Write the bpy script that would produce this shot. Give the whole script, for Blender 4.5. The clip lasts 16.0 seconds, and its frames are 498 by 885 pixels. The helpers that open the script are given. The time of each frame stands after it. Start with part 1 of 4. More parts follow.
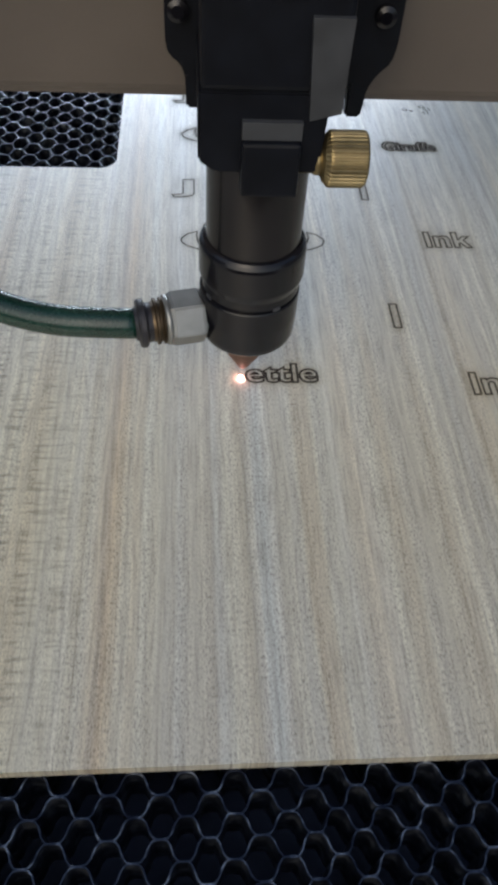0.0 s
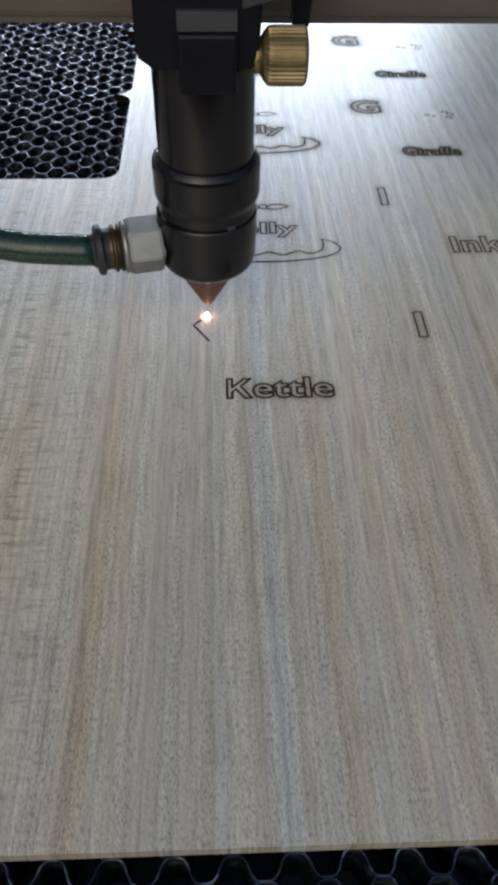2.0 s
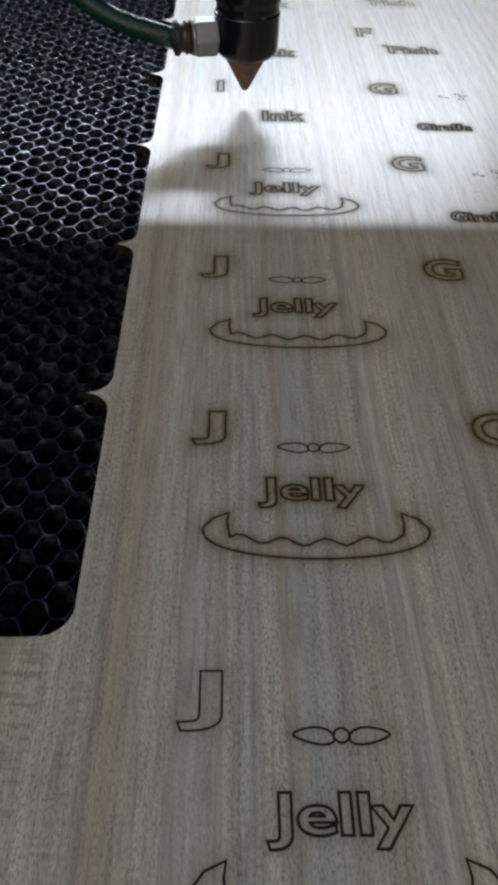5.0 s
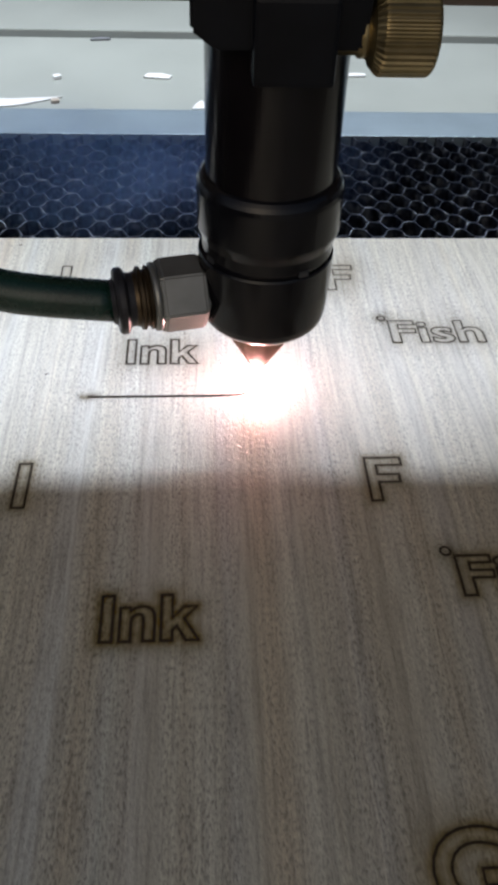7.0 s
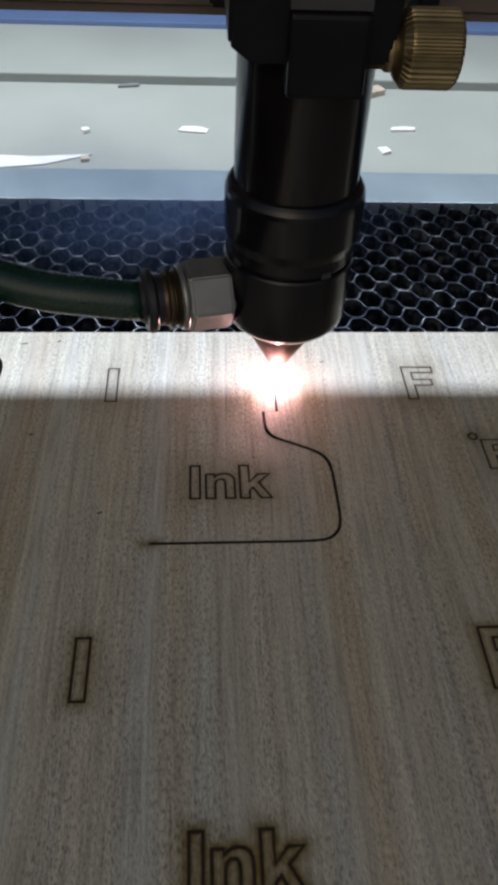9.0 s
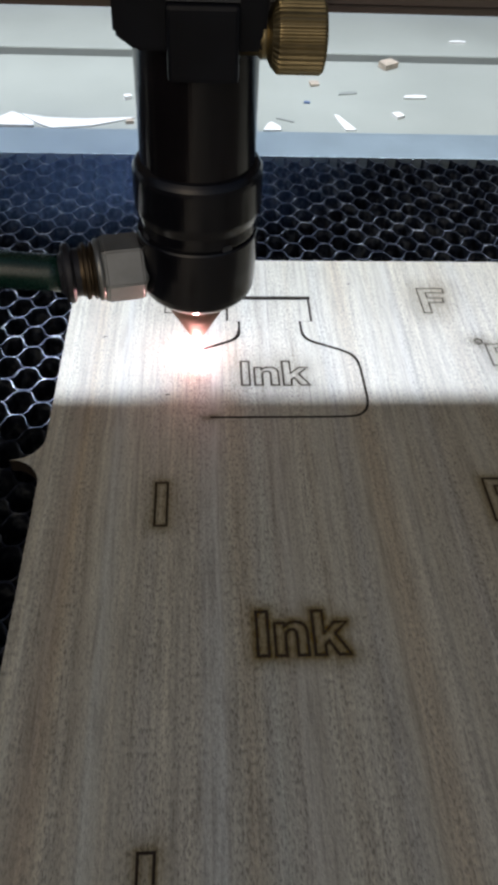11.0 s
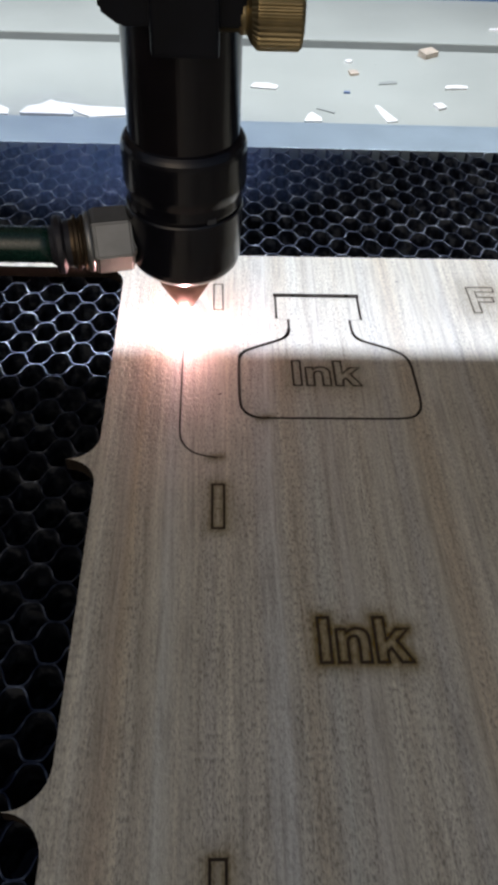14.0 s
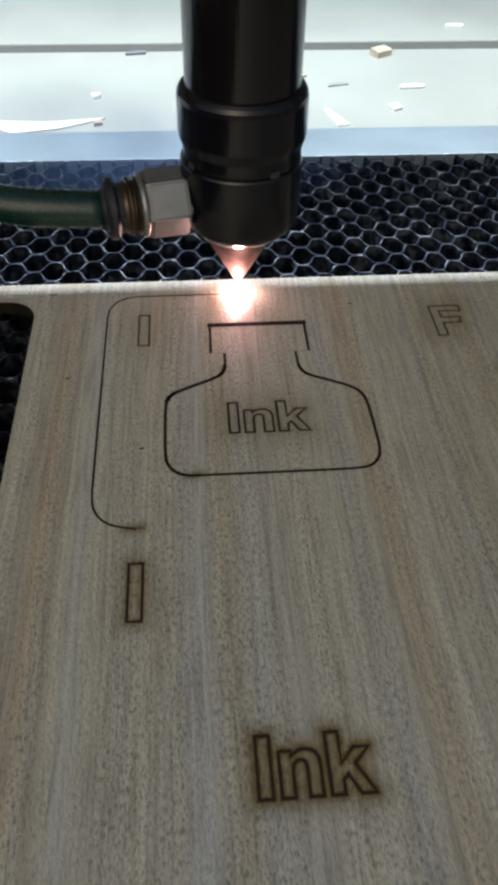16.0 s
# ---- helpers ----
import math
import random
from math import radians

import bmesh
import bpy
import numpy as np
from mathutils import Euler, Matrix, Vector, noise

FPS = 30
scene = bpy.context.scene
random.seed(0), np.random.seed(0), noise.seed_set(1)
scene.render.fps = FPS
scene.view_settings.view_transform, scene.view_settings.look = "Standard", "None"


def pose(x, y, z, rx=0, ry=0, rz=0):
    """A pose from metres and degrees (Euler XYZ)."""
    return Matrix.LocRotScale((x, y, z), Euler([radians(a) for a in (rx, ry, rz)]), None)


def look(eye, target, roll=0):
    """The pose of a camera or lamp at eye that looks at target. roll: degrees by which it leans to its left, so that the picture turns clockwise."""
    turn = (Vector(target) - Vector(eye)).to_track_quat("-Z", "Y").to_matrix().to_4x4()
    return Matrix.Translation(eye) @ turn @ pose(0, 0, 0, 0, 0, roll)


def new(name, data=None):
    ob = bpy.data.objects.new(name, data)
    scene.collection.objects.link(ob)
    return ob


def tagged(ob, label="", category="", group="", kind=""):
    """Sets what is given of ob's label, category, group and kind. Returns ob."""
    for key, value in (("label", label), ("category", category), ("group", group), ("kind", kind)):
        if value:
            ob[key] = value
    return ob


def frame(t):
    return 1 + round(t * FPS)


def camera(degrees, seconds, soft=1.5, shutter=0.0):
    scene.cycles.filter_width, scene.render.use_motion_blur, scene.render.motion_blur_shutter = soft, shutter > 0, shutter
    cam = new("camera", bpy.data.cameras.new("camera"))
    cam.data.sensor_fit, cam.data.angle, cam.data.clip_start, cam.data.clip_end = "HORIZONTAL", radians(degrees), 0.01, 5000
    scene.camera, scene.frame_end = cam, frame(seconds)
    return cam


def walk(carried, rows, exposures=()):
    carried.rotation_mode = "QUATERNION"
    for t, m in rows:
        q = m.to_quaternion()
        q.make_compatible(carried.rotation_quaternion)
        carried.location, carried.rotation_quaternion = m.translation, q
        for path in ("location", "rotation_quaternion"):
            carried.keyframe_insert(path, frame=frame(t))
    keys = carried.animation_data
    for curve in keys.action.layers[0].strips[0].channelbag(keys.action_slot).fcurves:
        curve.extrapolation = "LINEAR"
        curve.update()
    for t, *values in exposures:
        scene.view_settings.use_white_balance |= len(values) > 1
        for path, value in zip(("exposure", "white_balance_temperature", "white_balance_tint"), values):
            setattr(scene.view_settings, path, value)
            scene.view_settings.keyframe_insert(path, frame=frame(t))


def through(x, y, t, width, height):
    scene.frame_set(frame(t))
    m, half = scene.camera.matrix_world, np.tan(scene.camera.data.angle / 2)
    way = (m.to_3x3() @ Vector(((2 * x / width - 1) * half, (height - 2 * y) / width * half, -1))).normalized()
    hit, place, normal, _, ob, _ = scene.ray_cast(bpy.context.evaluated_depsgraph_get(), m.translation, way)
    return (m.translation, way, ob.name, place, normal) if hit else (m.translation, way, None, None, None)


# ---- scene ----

MM = 0.001

# ---- camera and its way: t, x, y, z, tilt, lean, turn ----
PATH = [
    (0.0, 0.0044, -0.6295, 0.1482, 39.43, -2.79, -2.95),
    (0.5, 0.0106, -0.6190, 0.1285, 41.37, -3.02, -2.50),
    (1.0, 0.0136, -0.6120, 0.1194, 41.76, -2.55, -2.34),
    (1.5, 0.0119, -0.6184, 0.1255, 41.83, -1.68, -1.66),
    (2.0, 0.0107, -0.6184, 0.1283, 42.34, -0.80, -2.01),
    (2.5, 0.0040, -0.6161, 0.1295, 42.74, -1.39, -1.14),
    (3.0, 0.0035, -0.6162, 0.1301, 42.96, -1.08, -1.15),
    (3.5, 0.0035, -0.6169, 0.1334, 42.54, -1.36, -0.67),
    (4.0, 0.0032, -0.6171, 0.1321, 43.00, -1.24, -0.65),
    (4.2, 0.0038, -0.6100, 0.1328, 43.14, -1.16, -0.72),
    (6.3, 0.0178, -0.1788, 0.1041, 44.53, -1.68, -0.63),
    (6.5, 0.0234, -0.1768, 0.1048, 44.29, -1.40, -1.32),
    (7.0, 0.0342, -0.1615, 0.1043, 44.20, -1.70, -2.76),
    (7.5, 0.0361, -0.1534, 0.1045, 43.82, -1.44, -3.28),
    (8.0, 0.0300, -0.1491, 0.1041, 43.88, -2.48, -3.48),
    (8.5, 0.0259, -0.1474, 0.1054, 44.31, -1.92, -3.27),
    (9.0, 0.0195, -0.1279, 0.1066, 44.72, -2.19, -2.93),
    (9.5, 0.0152, -0.1310, 0.1082, 44.63, -2.38, -2.57),
    (9.7, 0.0131, -0.1335, 0.1070, 44.66, -2.38, -2.58),
    (11.8, 0.0089, -0.1826, 0.1209, 43.81, -1.69, -2.56),
    (12.0, 0.0105, -0.1873, 0.1237, 43.26, -1.72, -2.08),
    (12.5, 0.0113, -0.2062, 0.1229, 43.78, -0.91, -2.75),
    (13.0, 0.0079, -0.2255, 0.1206, 43.13, -0.67, -2.46),
    (13.5, 0.0079, -0.1970, 0.1217, 43.20, -0.82, -2.10),
    (14.0, 0.0003, -0.1591, 0.1121, 43.19, -2.11, -1.55),
    (14.5, 0.0005, -0.1477, 0.1057, 43.74, -1.85, -1.43),
    (15.0, -0.0009, -0.1435, 0.1051, 43.49, -2.46, -1.43),
    (15.5, 0.0076, -0.1370, 0.1007, 43.73, -1.82, -2.41),
    (16.0, 0.0120, -0.1362, 0.0997, 44.24, -0.93, -4.25),
]
EXPOSURES = [(0.0, 0.45, 6350, 7), (0.6, 0.34, 6350, 7), (2.0, 0.05, 6350, 8), (3.4, 0.2, 6400, 8), (3.7, 0.03, 6400, 8), (4.0, -0.29, 6450, 9), (4.2, -0.36, 6500, 9), (6.3, -1.1, 6750, 7), (7.0, -1.24, 6750, 9), (7.5, -1.25, 6750, 10), (8.0, -1.1, 6750, 8), (8.5, -1.34, 6750, 6), (9.0, -1.28, 6750, 8), (9.5, -1.06, 6800, 8), (12.0, -1.14, 6750, 9), (12.5, -1.18, 6750, 9), (13.0, -0.82, 6750, 10), (13.5, -0.98, 6750, 10), (14.0, -0.96, 6800, 11), (14.5, -0.92, 6750, 12), (15.0, -0.33, 6880, 7), (15.5, -0.36, 6880, 5), (16.0, -0.49, 6800, 5)]
cam = camera(36.08, 16.0, soft=4.2)
walk(cam, [(t, pose(x, y, z, rx, ry, rz)) for t, x, y, z, rx, ry, rz in PATH], EXPOSURES)

# ---- daylight from the room through the open lid ----
world = bpy.data.worlds.new("room_daylight")
scene.world = world
world.use_nodes = True
wn = world.node_tree
wn.nodes.clear()
sky = wn.nodes.new("ShaderNodeTexSky")
sky.sky_type = "NISHITA"
sky.sun_disc = False
sky.sun_elevation = radians(38)
sky.sun_rotation = radians(200)
sky.dust_density = 4.0
bg = wn.nodes.new("ShaderNodeBackground")
bg.inputs["Strength"].default_value = 0.11
wout = wn.nodes.new("ShaderNodeOutputWorld")
wn.links.new(sky.outputs["Color"], bg.inputs["Color"])
wn.links.new(bg.outputs["Background"], wout.inputs["Surface"])

# LED strip under the hood behind the bed
LAMP_Y, LAMP_Z = 0.157, 0.174
led = bpy.data.lights.new("led_strip_light", "AREA")
led.shape = "RECTANGLE"
led.size, led.size_y = 0.56, 0.008
led.energy = 3.2
led.color = (0.78, 0.85, 0.99)
led_ob = new("led_strip_light", led)
led_ob.matrix_world = look((-0.06, LAMP_Y, LAMP_Z - 0.004), (-0.06, LAMP_Y - 0.05, 0.0))


# ---- materials ----
def material(name, colour=(0.5, 0.5, 0.5), rough=0.5, metal=0.0, bump=0.0, bump_scale=800.0, vary=0.15, vary_scale=60.0,
             rough_vary=0.12, spec=0.5):
    """A surface with soft stains, fine grain and relief at real size."""
    m = bpy.data.materials.new(name)
    m.use_nodes = True
    nt = m.node_tree
    b = nt.nodes["Principled BSDF"]
    b.inputs["Metallic"].default_value = metal
    b.inputs["Specular IOR Level"].default_value = spec
    tc = nt.nodes.new("ShaderNodeTexCoord")
    big = nt.nodes.new("ShaderNodeTexNoise")
    big.inputs["Scale"].default_value = vary_scale
    big.inputs["Detail"].default_value = 4
    nt.links.new(tc.outputs["Object"], big.inputs["Vector"])
    ramp = nt.nodes.new("ShaderNodeValToRGB")
    lo = [c * (1 - vary) for c in colour]
    hi = [min(1, c * (1 + vary)) for c in colour]
    ramp.color_ramp.elements[0].color, ramp.color_ramp.elements[0].position = (*lo, 1), 0.3
    ramp.color_ramp.elements[1].color, ramp.color_ramp.elements[1].position = (*hi, 1), 0.7
    nt.links.new(big.outputs["Fac"], ramp.inputs["Fac"])
    nt.links.new(ramp.outputs["Color"], b.inputs["Base Color"])
    fine = nt.nodes.new("ShaderNodeTexNoise")
    fine.inputs["Scale"].default_value = bump_scale
    fine.inputs["Detail"].default_value = 3
    nt.links.new(tc.outputs["Object"], fine.inputs["Vector"])
    mr = nt.nodes.new("ShaderNodeMapRange")
    mr.inputs["To Min"].default_value, mr.inputs["To Max"].default_value = max(0.02, rough - rough_vary), min(1, rough + rough_vary)
    nt.links.new(fine.outputs["Fac"], mr.inputs["Value"])
    nt.links.new(mr.outputs["Result"], b.inputs["Roughness"])
    if bump:
        bp = nt.nodes.new("ShaderNodeBump")
        bp.inputs["Strength"].default_value = bump
        bp.inputs["Distance"].default_value = 0.0002
        nt.links.new(fine.outputs["Fac"], bp.inputs["Height"])
        nt.links.new(bp.outputs["Normal"], b.inputs["Normal"])
    return m


def wood_material(name):
    """Pale striped veneer, grain along y."""
    m = bpy.data.materials.new(name)
    m.use_nodes = True
    nt = m.node_tree
    b = nt.nodes["Principled BSDF"]
    tc = nt.nodes.new("ShaderNodeTexCoord")
    # the grain wanders a little to either side
    drift = nt.nodes.new("ShaderNodeTexNoise")
    dmap = nt.nodes.new("ShaderNodeMapping")
    dmap.inputs["Scale"].default_value = (24, 8, 1)
    nt.links.new(tc.outputs["Object"], dmap.inputs["Vector"])
    nt.links.new(dmap.outputs["Vector"], drift.inputs["Vector"])
    drift.inputs["Scale"].default_value, drift.inputs["Detail"].default_value = 1.0, 2
    shift = nt.nodes.new("ShaderNodeVectorMath")
    shift.operation = "MULTIPLY_ADD"
    shift.inputs[1].default_value, shift.inputs[2].default_value = (0.005, 0, 0), (-0.0025, 0, 0)
    nt.links.new(drift.outputs["Fac"], shift.inputs[0])
    grain = nt.nodes.new("ShaderNodeVectorMath")
    nt.links.new(tc.outputs["Object"], grain.inputs[0])
    nt.links.new(shift.outputs["Vector"], grain.inputs[1])

    def stretched(sx, sy, detail, distort=0.0):
        mp = nt.nodes.new("ShaderNodeMapping")
        mp.inputs["Scale"].default_value = (sx, sy, 1.0)
        nt.links.new(grain.outputs["Vector"], mp.inputs["Vector"])
        n = nt.nodes.new("ShaderNodeTexNoise")
        n.inputs["Scale"].default_value = 1.0
        n.inputs["Detail"].default_value = detail
        n.inputs["Distortion"].default_value = distort
        nt.links.new(mp.outputs["Vector"], n.inputs["Vector"])
        return n

    def ramp(src, stops):
        r = nt.nodes.new("ShaderNodeValToRGB")
        els = r.color_ramp.elements
        while len(els) < len(stops):
            els.new(0.5)
        for e, (p, c) in zip(els, stops):
            e.position, e.color = p, (*c, 1)
        nt.links.new(src.outputs["Fac"], r.inputs["Fac"])
        return r

    def mix(kind, fac, a, c):
        x = nt.nodes.new("ShaderNodeMix")
        x.data_type, x.blend_type = "RGBA", kind
        x.inputs["Factor"].default_value = fac
        nt.links.new(a.outputs[0] if a.bl_idname != "ShaderNodeMix" else a.outputs[2], x.inputs[6])
        nt.links.new(c.outputs[0] if c.bl_idname != "ShaderNodeMix" else c.outputs[2], x.inputs[7])
        return x

    broad = stretched(150, 0.8, 2, 0.1)
    bands = ramp(broad, [(0.28, (0.50, 0.452, 0.345)), (0.38, (0.545, 0.515, 0.41)), (0.48, (0.585, 0.578, 0.485)), (0.58, (0.515, 0.508, 0.44)), (0.70, (0.565, 0.578, 0.53))])
    mid = stretched(470, 1.6, 2, 0.08)
    streak = ramp(mid, [(0.3, (0.68, 0.655, 0.615)), (0.43, (0.90, 0.89, 0.87)), (0.55, (0.99, 0.99, 0.98)), (0.68, (1.18, 1.18, 1.18))])
    c0 = mix("MULTIPLY", 0.7, bands, streak)
    xyz = nt.nodes.new("ShaderNodeSeparateXYZ")
    nt.links.new(tc.outputs["Object"], xyz.inputs["Vector"])
    across = nt.nodes.new("ShaderNodeMapRange")
    across.inputs["From Min"].default_value, across.inputs["From Max"].default_value = -0.060, 0.100
    nt.links.new(xyz.outputs["X"], across.inputs["Value"])
    sway = stretched(40, 5, 2)
    wob = nt.nodes.new("ShaderNodeMath")
    wob.operation = "MULTIPLY_ADD"
    wob.inputs[1].default_value, wob.inputs[2].default_value = 0.022, -0.011
    nt.links.new(sway.outputs["Fac"], wob.inputs[0])
    place = nt.nodes.new("ShaderNodeMath")
    nt.links.new(across.outputs["Result"], place.inputs[0])
    nt.links.new(wob.outputs["Value"], place.inputs[1])
    stripes = nt.nodes.new("ShaderNodeValToRGB")
    plain = (1.0, 0.99, 0.96)
    # from x = 62 on: browner wood, darkened further for light falling off
    marks = [(-60, plain), (-34, (1.03, 1.01, 0.93)), (-19.5, plain), (-15, (0.98, 0.85, 0.70)), (-11.5, plain), (-7.6, (1.07, 1.10, 1.12)), (-4.5, plain), (7.5, (0.97, 0.95, 0.91)),
             (12, (1.05, 1.07, 1.08)), (15.5, (0.95, 0.93, 0.89)), (18.0, (0.98, 0.97, 0.94)), (20, (1.02, 1.07, 1.11)), (22.2, plain), (38.5, (1.02, 1.02, 1.0)), (43.5, (1.0, 0.94, 0.86)), (48, plain), (62, (0.92, 0.885, 0.83)), (70, (0.95, 0.935, 0.90)), (85, (0.92, 0.88, 0.82)), (99, (0.94, 0.92, 0.88))]
    els = stripes.color_ramp.elements
    while len(els) < len(marks):
        els.new(0.5)
    for e, (mx, mc) in zip(els, marks):
        e.position, e.color = (mx + 60) / 160, (*mc, 1)
    nt.links.new(place.outputs["Value"], stripes.inputs["Fac"])
    c1 = mix("MULTIPLY", 1.0, c0, stripes)
    # thin pale lines where two stripes meet
    seam = stretched(210, 0.9, 2, 0.1)
    pale = ramp(seam, [(0.44, (1.0, 1.0, 1.0)), (0.475, (0.90, 0.88, 0.86)), (0.495, (1.17, 1.17, 1.15)), (0.515, (1.0, 1.0, 1.0))])
    c1p = mix("MULTIPLY", 0.65, c1, pale)
    fine = stretched(1350, 75, 2, 0.2)
    line = ramp(fine, [(0.34, (0.58, 0.55, 0.52)), (0.47, (0.95, 0.95, 0.95)), (0.66, (1.15, 1.15, 1.15))])
    c1b = mix("MULTIPLY", 0.56, c1p, line)
    # short dark pores, crowded in some stripes and missing in others
    fleck = stretched(3100, 1150, 2, 0.4)
    dash = ramp(fleck, [(0.33, (0.36, 0.33, 0.30)), (0.46, (0.88, 0.87, 0.86)), (0.54, (1.02, 1.02, 1.02)), (0.66, (1.16, 1.16, 1.16))])
    c2a = mix("MULTIPLY", 0.7, c1b, dash)
    crowd = nt.nodes.new("ShaderNodeMapRange")
    crowd.inputs["From Min"].default_value, crowd.inputs["From Max"].default_value = 0.36, 0.58
    crowd.inputs["To Min"].default_value, crowd.inputs["To Max"].default_value = 0.25, 0.82
    nt.links.new(stretched(190, 3.5, 2, 0.2).outputs["Fac"], crowd.inputs["Value"])
    nt.links.new(crowd.outputs["Result"], c2a.inputs["Factor"])
    # curly figure like ladder rungs across the grain along one side of the sheet
    curl = stretched(130, 760, 2, 0.35)
    curly = ramp(curl, [(0.36, (0.50, 0.47, 0.42)), (0.49, (1.0, 1.0, 1.0)), (0.66, (1.1, 1.1, 1.1))])
    side = nt.nodes.new("ShaderNodeMapRange")
    side.inputs["From Min"].default_value, side.inputs["From Max"].default_value = -0.012, -0.036
    side.inputs["To Min"].default_value, side.inputs["To Max"].default_value = 0.03, 1.0
    nt.links.new(xyz.outputs["X"], side.inputs["Value"])
    rung = nt.nodes.new("ShaderNodeMapRange")
    rung.inputs["From Min"].default_value, rung.inputs["From Max"].default_value = 0.42, 0.56
    rung.inputs["To Min"].default_value, rung.inputs["To Max"].default_value = 0.1, 0.85
    nt.links.new(stretched(260, 9, 2).outputs["Fac"], rung.inputs["Value"])
    much = nt.nodes.new("ShaderNodeMath")
    much.operation = "MULTIPLY"
    nt.links.new(side.outputs["Result"], much.inputs[0])
    nt.links.new(rung.outputs["Result"], much.inputs[1])
    c2 = mix("MULTIPLY", 0.5, c2a, curly)
    nt.links.new(much.outputs["Value"], c2.inputs["Factor"])
    nt.links.new(c2.outputs[2], b.inputs["Base Color"])
    b.inputs["Specular IOR Level"].default_value = 0.8
    b.inputs["Coat Weight"].default_value = 0.95
    b.inputs["Coat Roughness"].default_value = 0.34
    b.inputs["Coat IOR"].default_value = 1.62
    rr = nt.nodes.new("ShaderNodeMapRange")
    rr.inputs["To Min"].default_value, rr.inputs["To Max"].default_value = 0.36, 0.50
    nt.links.new(fleck.outputs["Fac"], rr.inputs["Value"])
    nt.links.new(rr.outputs["Result"], b.inputs["Roughness"])
    pore = stretched(1000, 620, 2, 0.6)
    add = nt.nodes.new("ShaderNodeMath")
    nt.links.new(fleck.outputs["Fac"], add.inputs[0])
    nt.links.new(pore.outputs["Fac"], add.inputs[1])
    bp = nt.nodes.new("ShaderNodeBump")
    bp.inputs["Strength"].default_value = 0.8
    bp.inputs["Distance"].default_value = 0.0002
    nt.links.new(add.outputs["Value"], bp.inputs["Height"])
    nt.links.new(bp.outputs["Normal"], b.inputs["Normal"])
    return m


def glow_material(name, colour, strength):
    m = bpy.data.materials.new(name)
    m.use_nodes = True
    nt = m.node_tree
    nt.nodes.clear()
    e = nt.nodes.new("ShaderNodeEmission")
    e.inputs["Color"].default_value, e.inputs["Strength"].default_value = (*colour, 1), strength
    o = nt.nodes.new("ShaderNodeOutputMaterial")
    nt.links.new(e.outputs["Emission"], o.inputs["Surface"])
    return m


def film_material(name, colour, field, low, high, scale=700, through=0.0):
    """A thin film whose cover follows a density stored on its points, broken up by fine noise."""
    m = bpy.data.materials.new(name)
    m.use_nodes = True
    nt = m.node_tree
    b = nt.nodes["Principled BSDF"]
    b.inputs["Base Color"].default_value = (*colour, 1)
    b.inputs["Roughness"].default_value = 0.75
    b.inputs["Specular IOR Level"].default_value = 0.2
    b.inputs["Transmission Weight"].default_value = through
    tc = nt.nodes.new("ShaderNodeTexCoord")
    n = nt.nodes.new("ShaderNodeTexNoise")
    n.inputs["Scale"].default_value = scale
    nt.links.new(tc.outputs["Object"], n.inputs["Vector"])
    mr = nt.nodes.new("ShaderNodeMapRange")
    mr.inputs["From Min"].default_value, mr.inputs["From Max"].default_value = 0.25, 0.75
    mr.inputs["To Min"].default_value, mr.inputs["To Max"].default_value = low, high
    nt.links.new(n.outputs["Fac"], mr.inputs["Value"])
    at = nt.nodes.new("ShaderNodeAttribute")
    at.attribute_name = field
    mul = nt.nodes.new("ShaderNodeMath")
    mul.operation = "MULTIPLY"
    nt.links.new(at.outputs["Fac"], mul.inputs[0])
    nt.links.new(mr.outputs["Result"], mul.inputs[1])
    nt.links.new(mul.outputs["Value"], b.inputs["Alpha"])
    return m


WOOD = wood_material("striped_veneer")
CHAR = material("charred_kerf", (0.022, 0.014, 0.009), 0.8, vary=0.5, vary_scale=900)
SCORCH = film_material("smoke_stain", (0.215, 0.145, 0.022), "cover", 0.7, 1.1)
SMOKE = film_material("blue_smoke", (0.14, 0.34, 0.80), "cover", 0.55, 1.25, 45)
ANODISED = material("black_anodised", (0.005, 0.005, 0.007), 0.18, vary=0.3, vary_scale=200, bump_scale=600, rough_vary=0.04, spec=0.4)
TUBE = material("black_tube", (0.006, 0.005, 0.006), 0.18, vary=0.3, vary_scale=150, bump_scale=500, rough_vary=0.04, spec=0.4)
PLATE = material("black_plate", (0.004, 0.005, 0.008), 0.42, vary=0.3, vary_scale=150, spec=0.2)
GREYFACE = material("grey_face", (0.034, 0.037, 0.042), 0.45, vary=0.2, vary_scale=200)
COPPER = material("copper_tip", (0.24, 0.15, 0.12), 0.66, metal=1.0, vary=0.15, vary_scale=400, bump_scale=900)
BRASS = material("aged_brass", (0.25, 0.20, 0.105), 0.40, metal=0.9, vary=0.25, vary_scale=250, bump_scale=900)
NICKEL = material("nickel_plate", (0.25, 0.255, 0.245), 0.36, metal=0.7, vary=0.12, vary_scale=200, bump_scale=700, rough_vary=0.06)
TARNISH = material("tarnished_brass", (0.08, 0.058, 0.035), 0.4, metal=0.8, vary=0.3, vary_scale=300)
RUBBER = material("dark_plastic", (0.018, 0.018, 0.022), 0.42, vary=0.3, vary_scale=300)
HOSE = material("green_hose", (0.005, 0.028, 0.020), 0.27, vary=0.25, vary_scale=150, rough_vary=0.03, spec=0.6)
COMB = material("aluminium_comb", (0.125, 0.15, 0.205), 0.33, metal=0.9, vary=0.75, vary_scale=330, bump=0.1, bump_scale=900)
# the ramp paints irregular bright glints and dull stretches into the foil's colour
foil = next(n for n in COMB.node_tree.nodes if n.bl_idname == "ShaderNodeValToRGB").color_ramp.elements
foil.new(0.52).color = (0.072, 0.086, 0.116, 1)
foil[0].position, foil[0].color = 0.34, (0.022, 0.027, 0.045, 1)
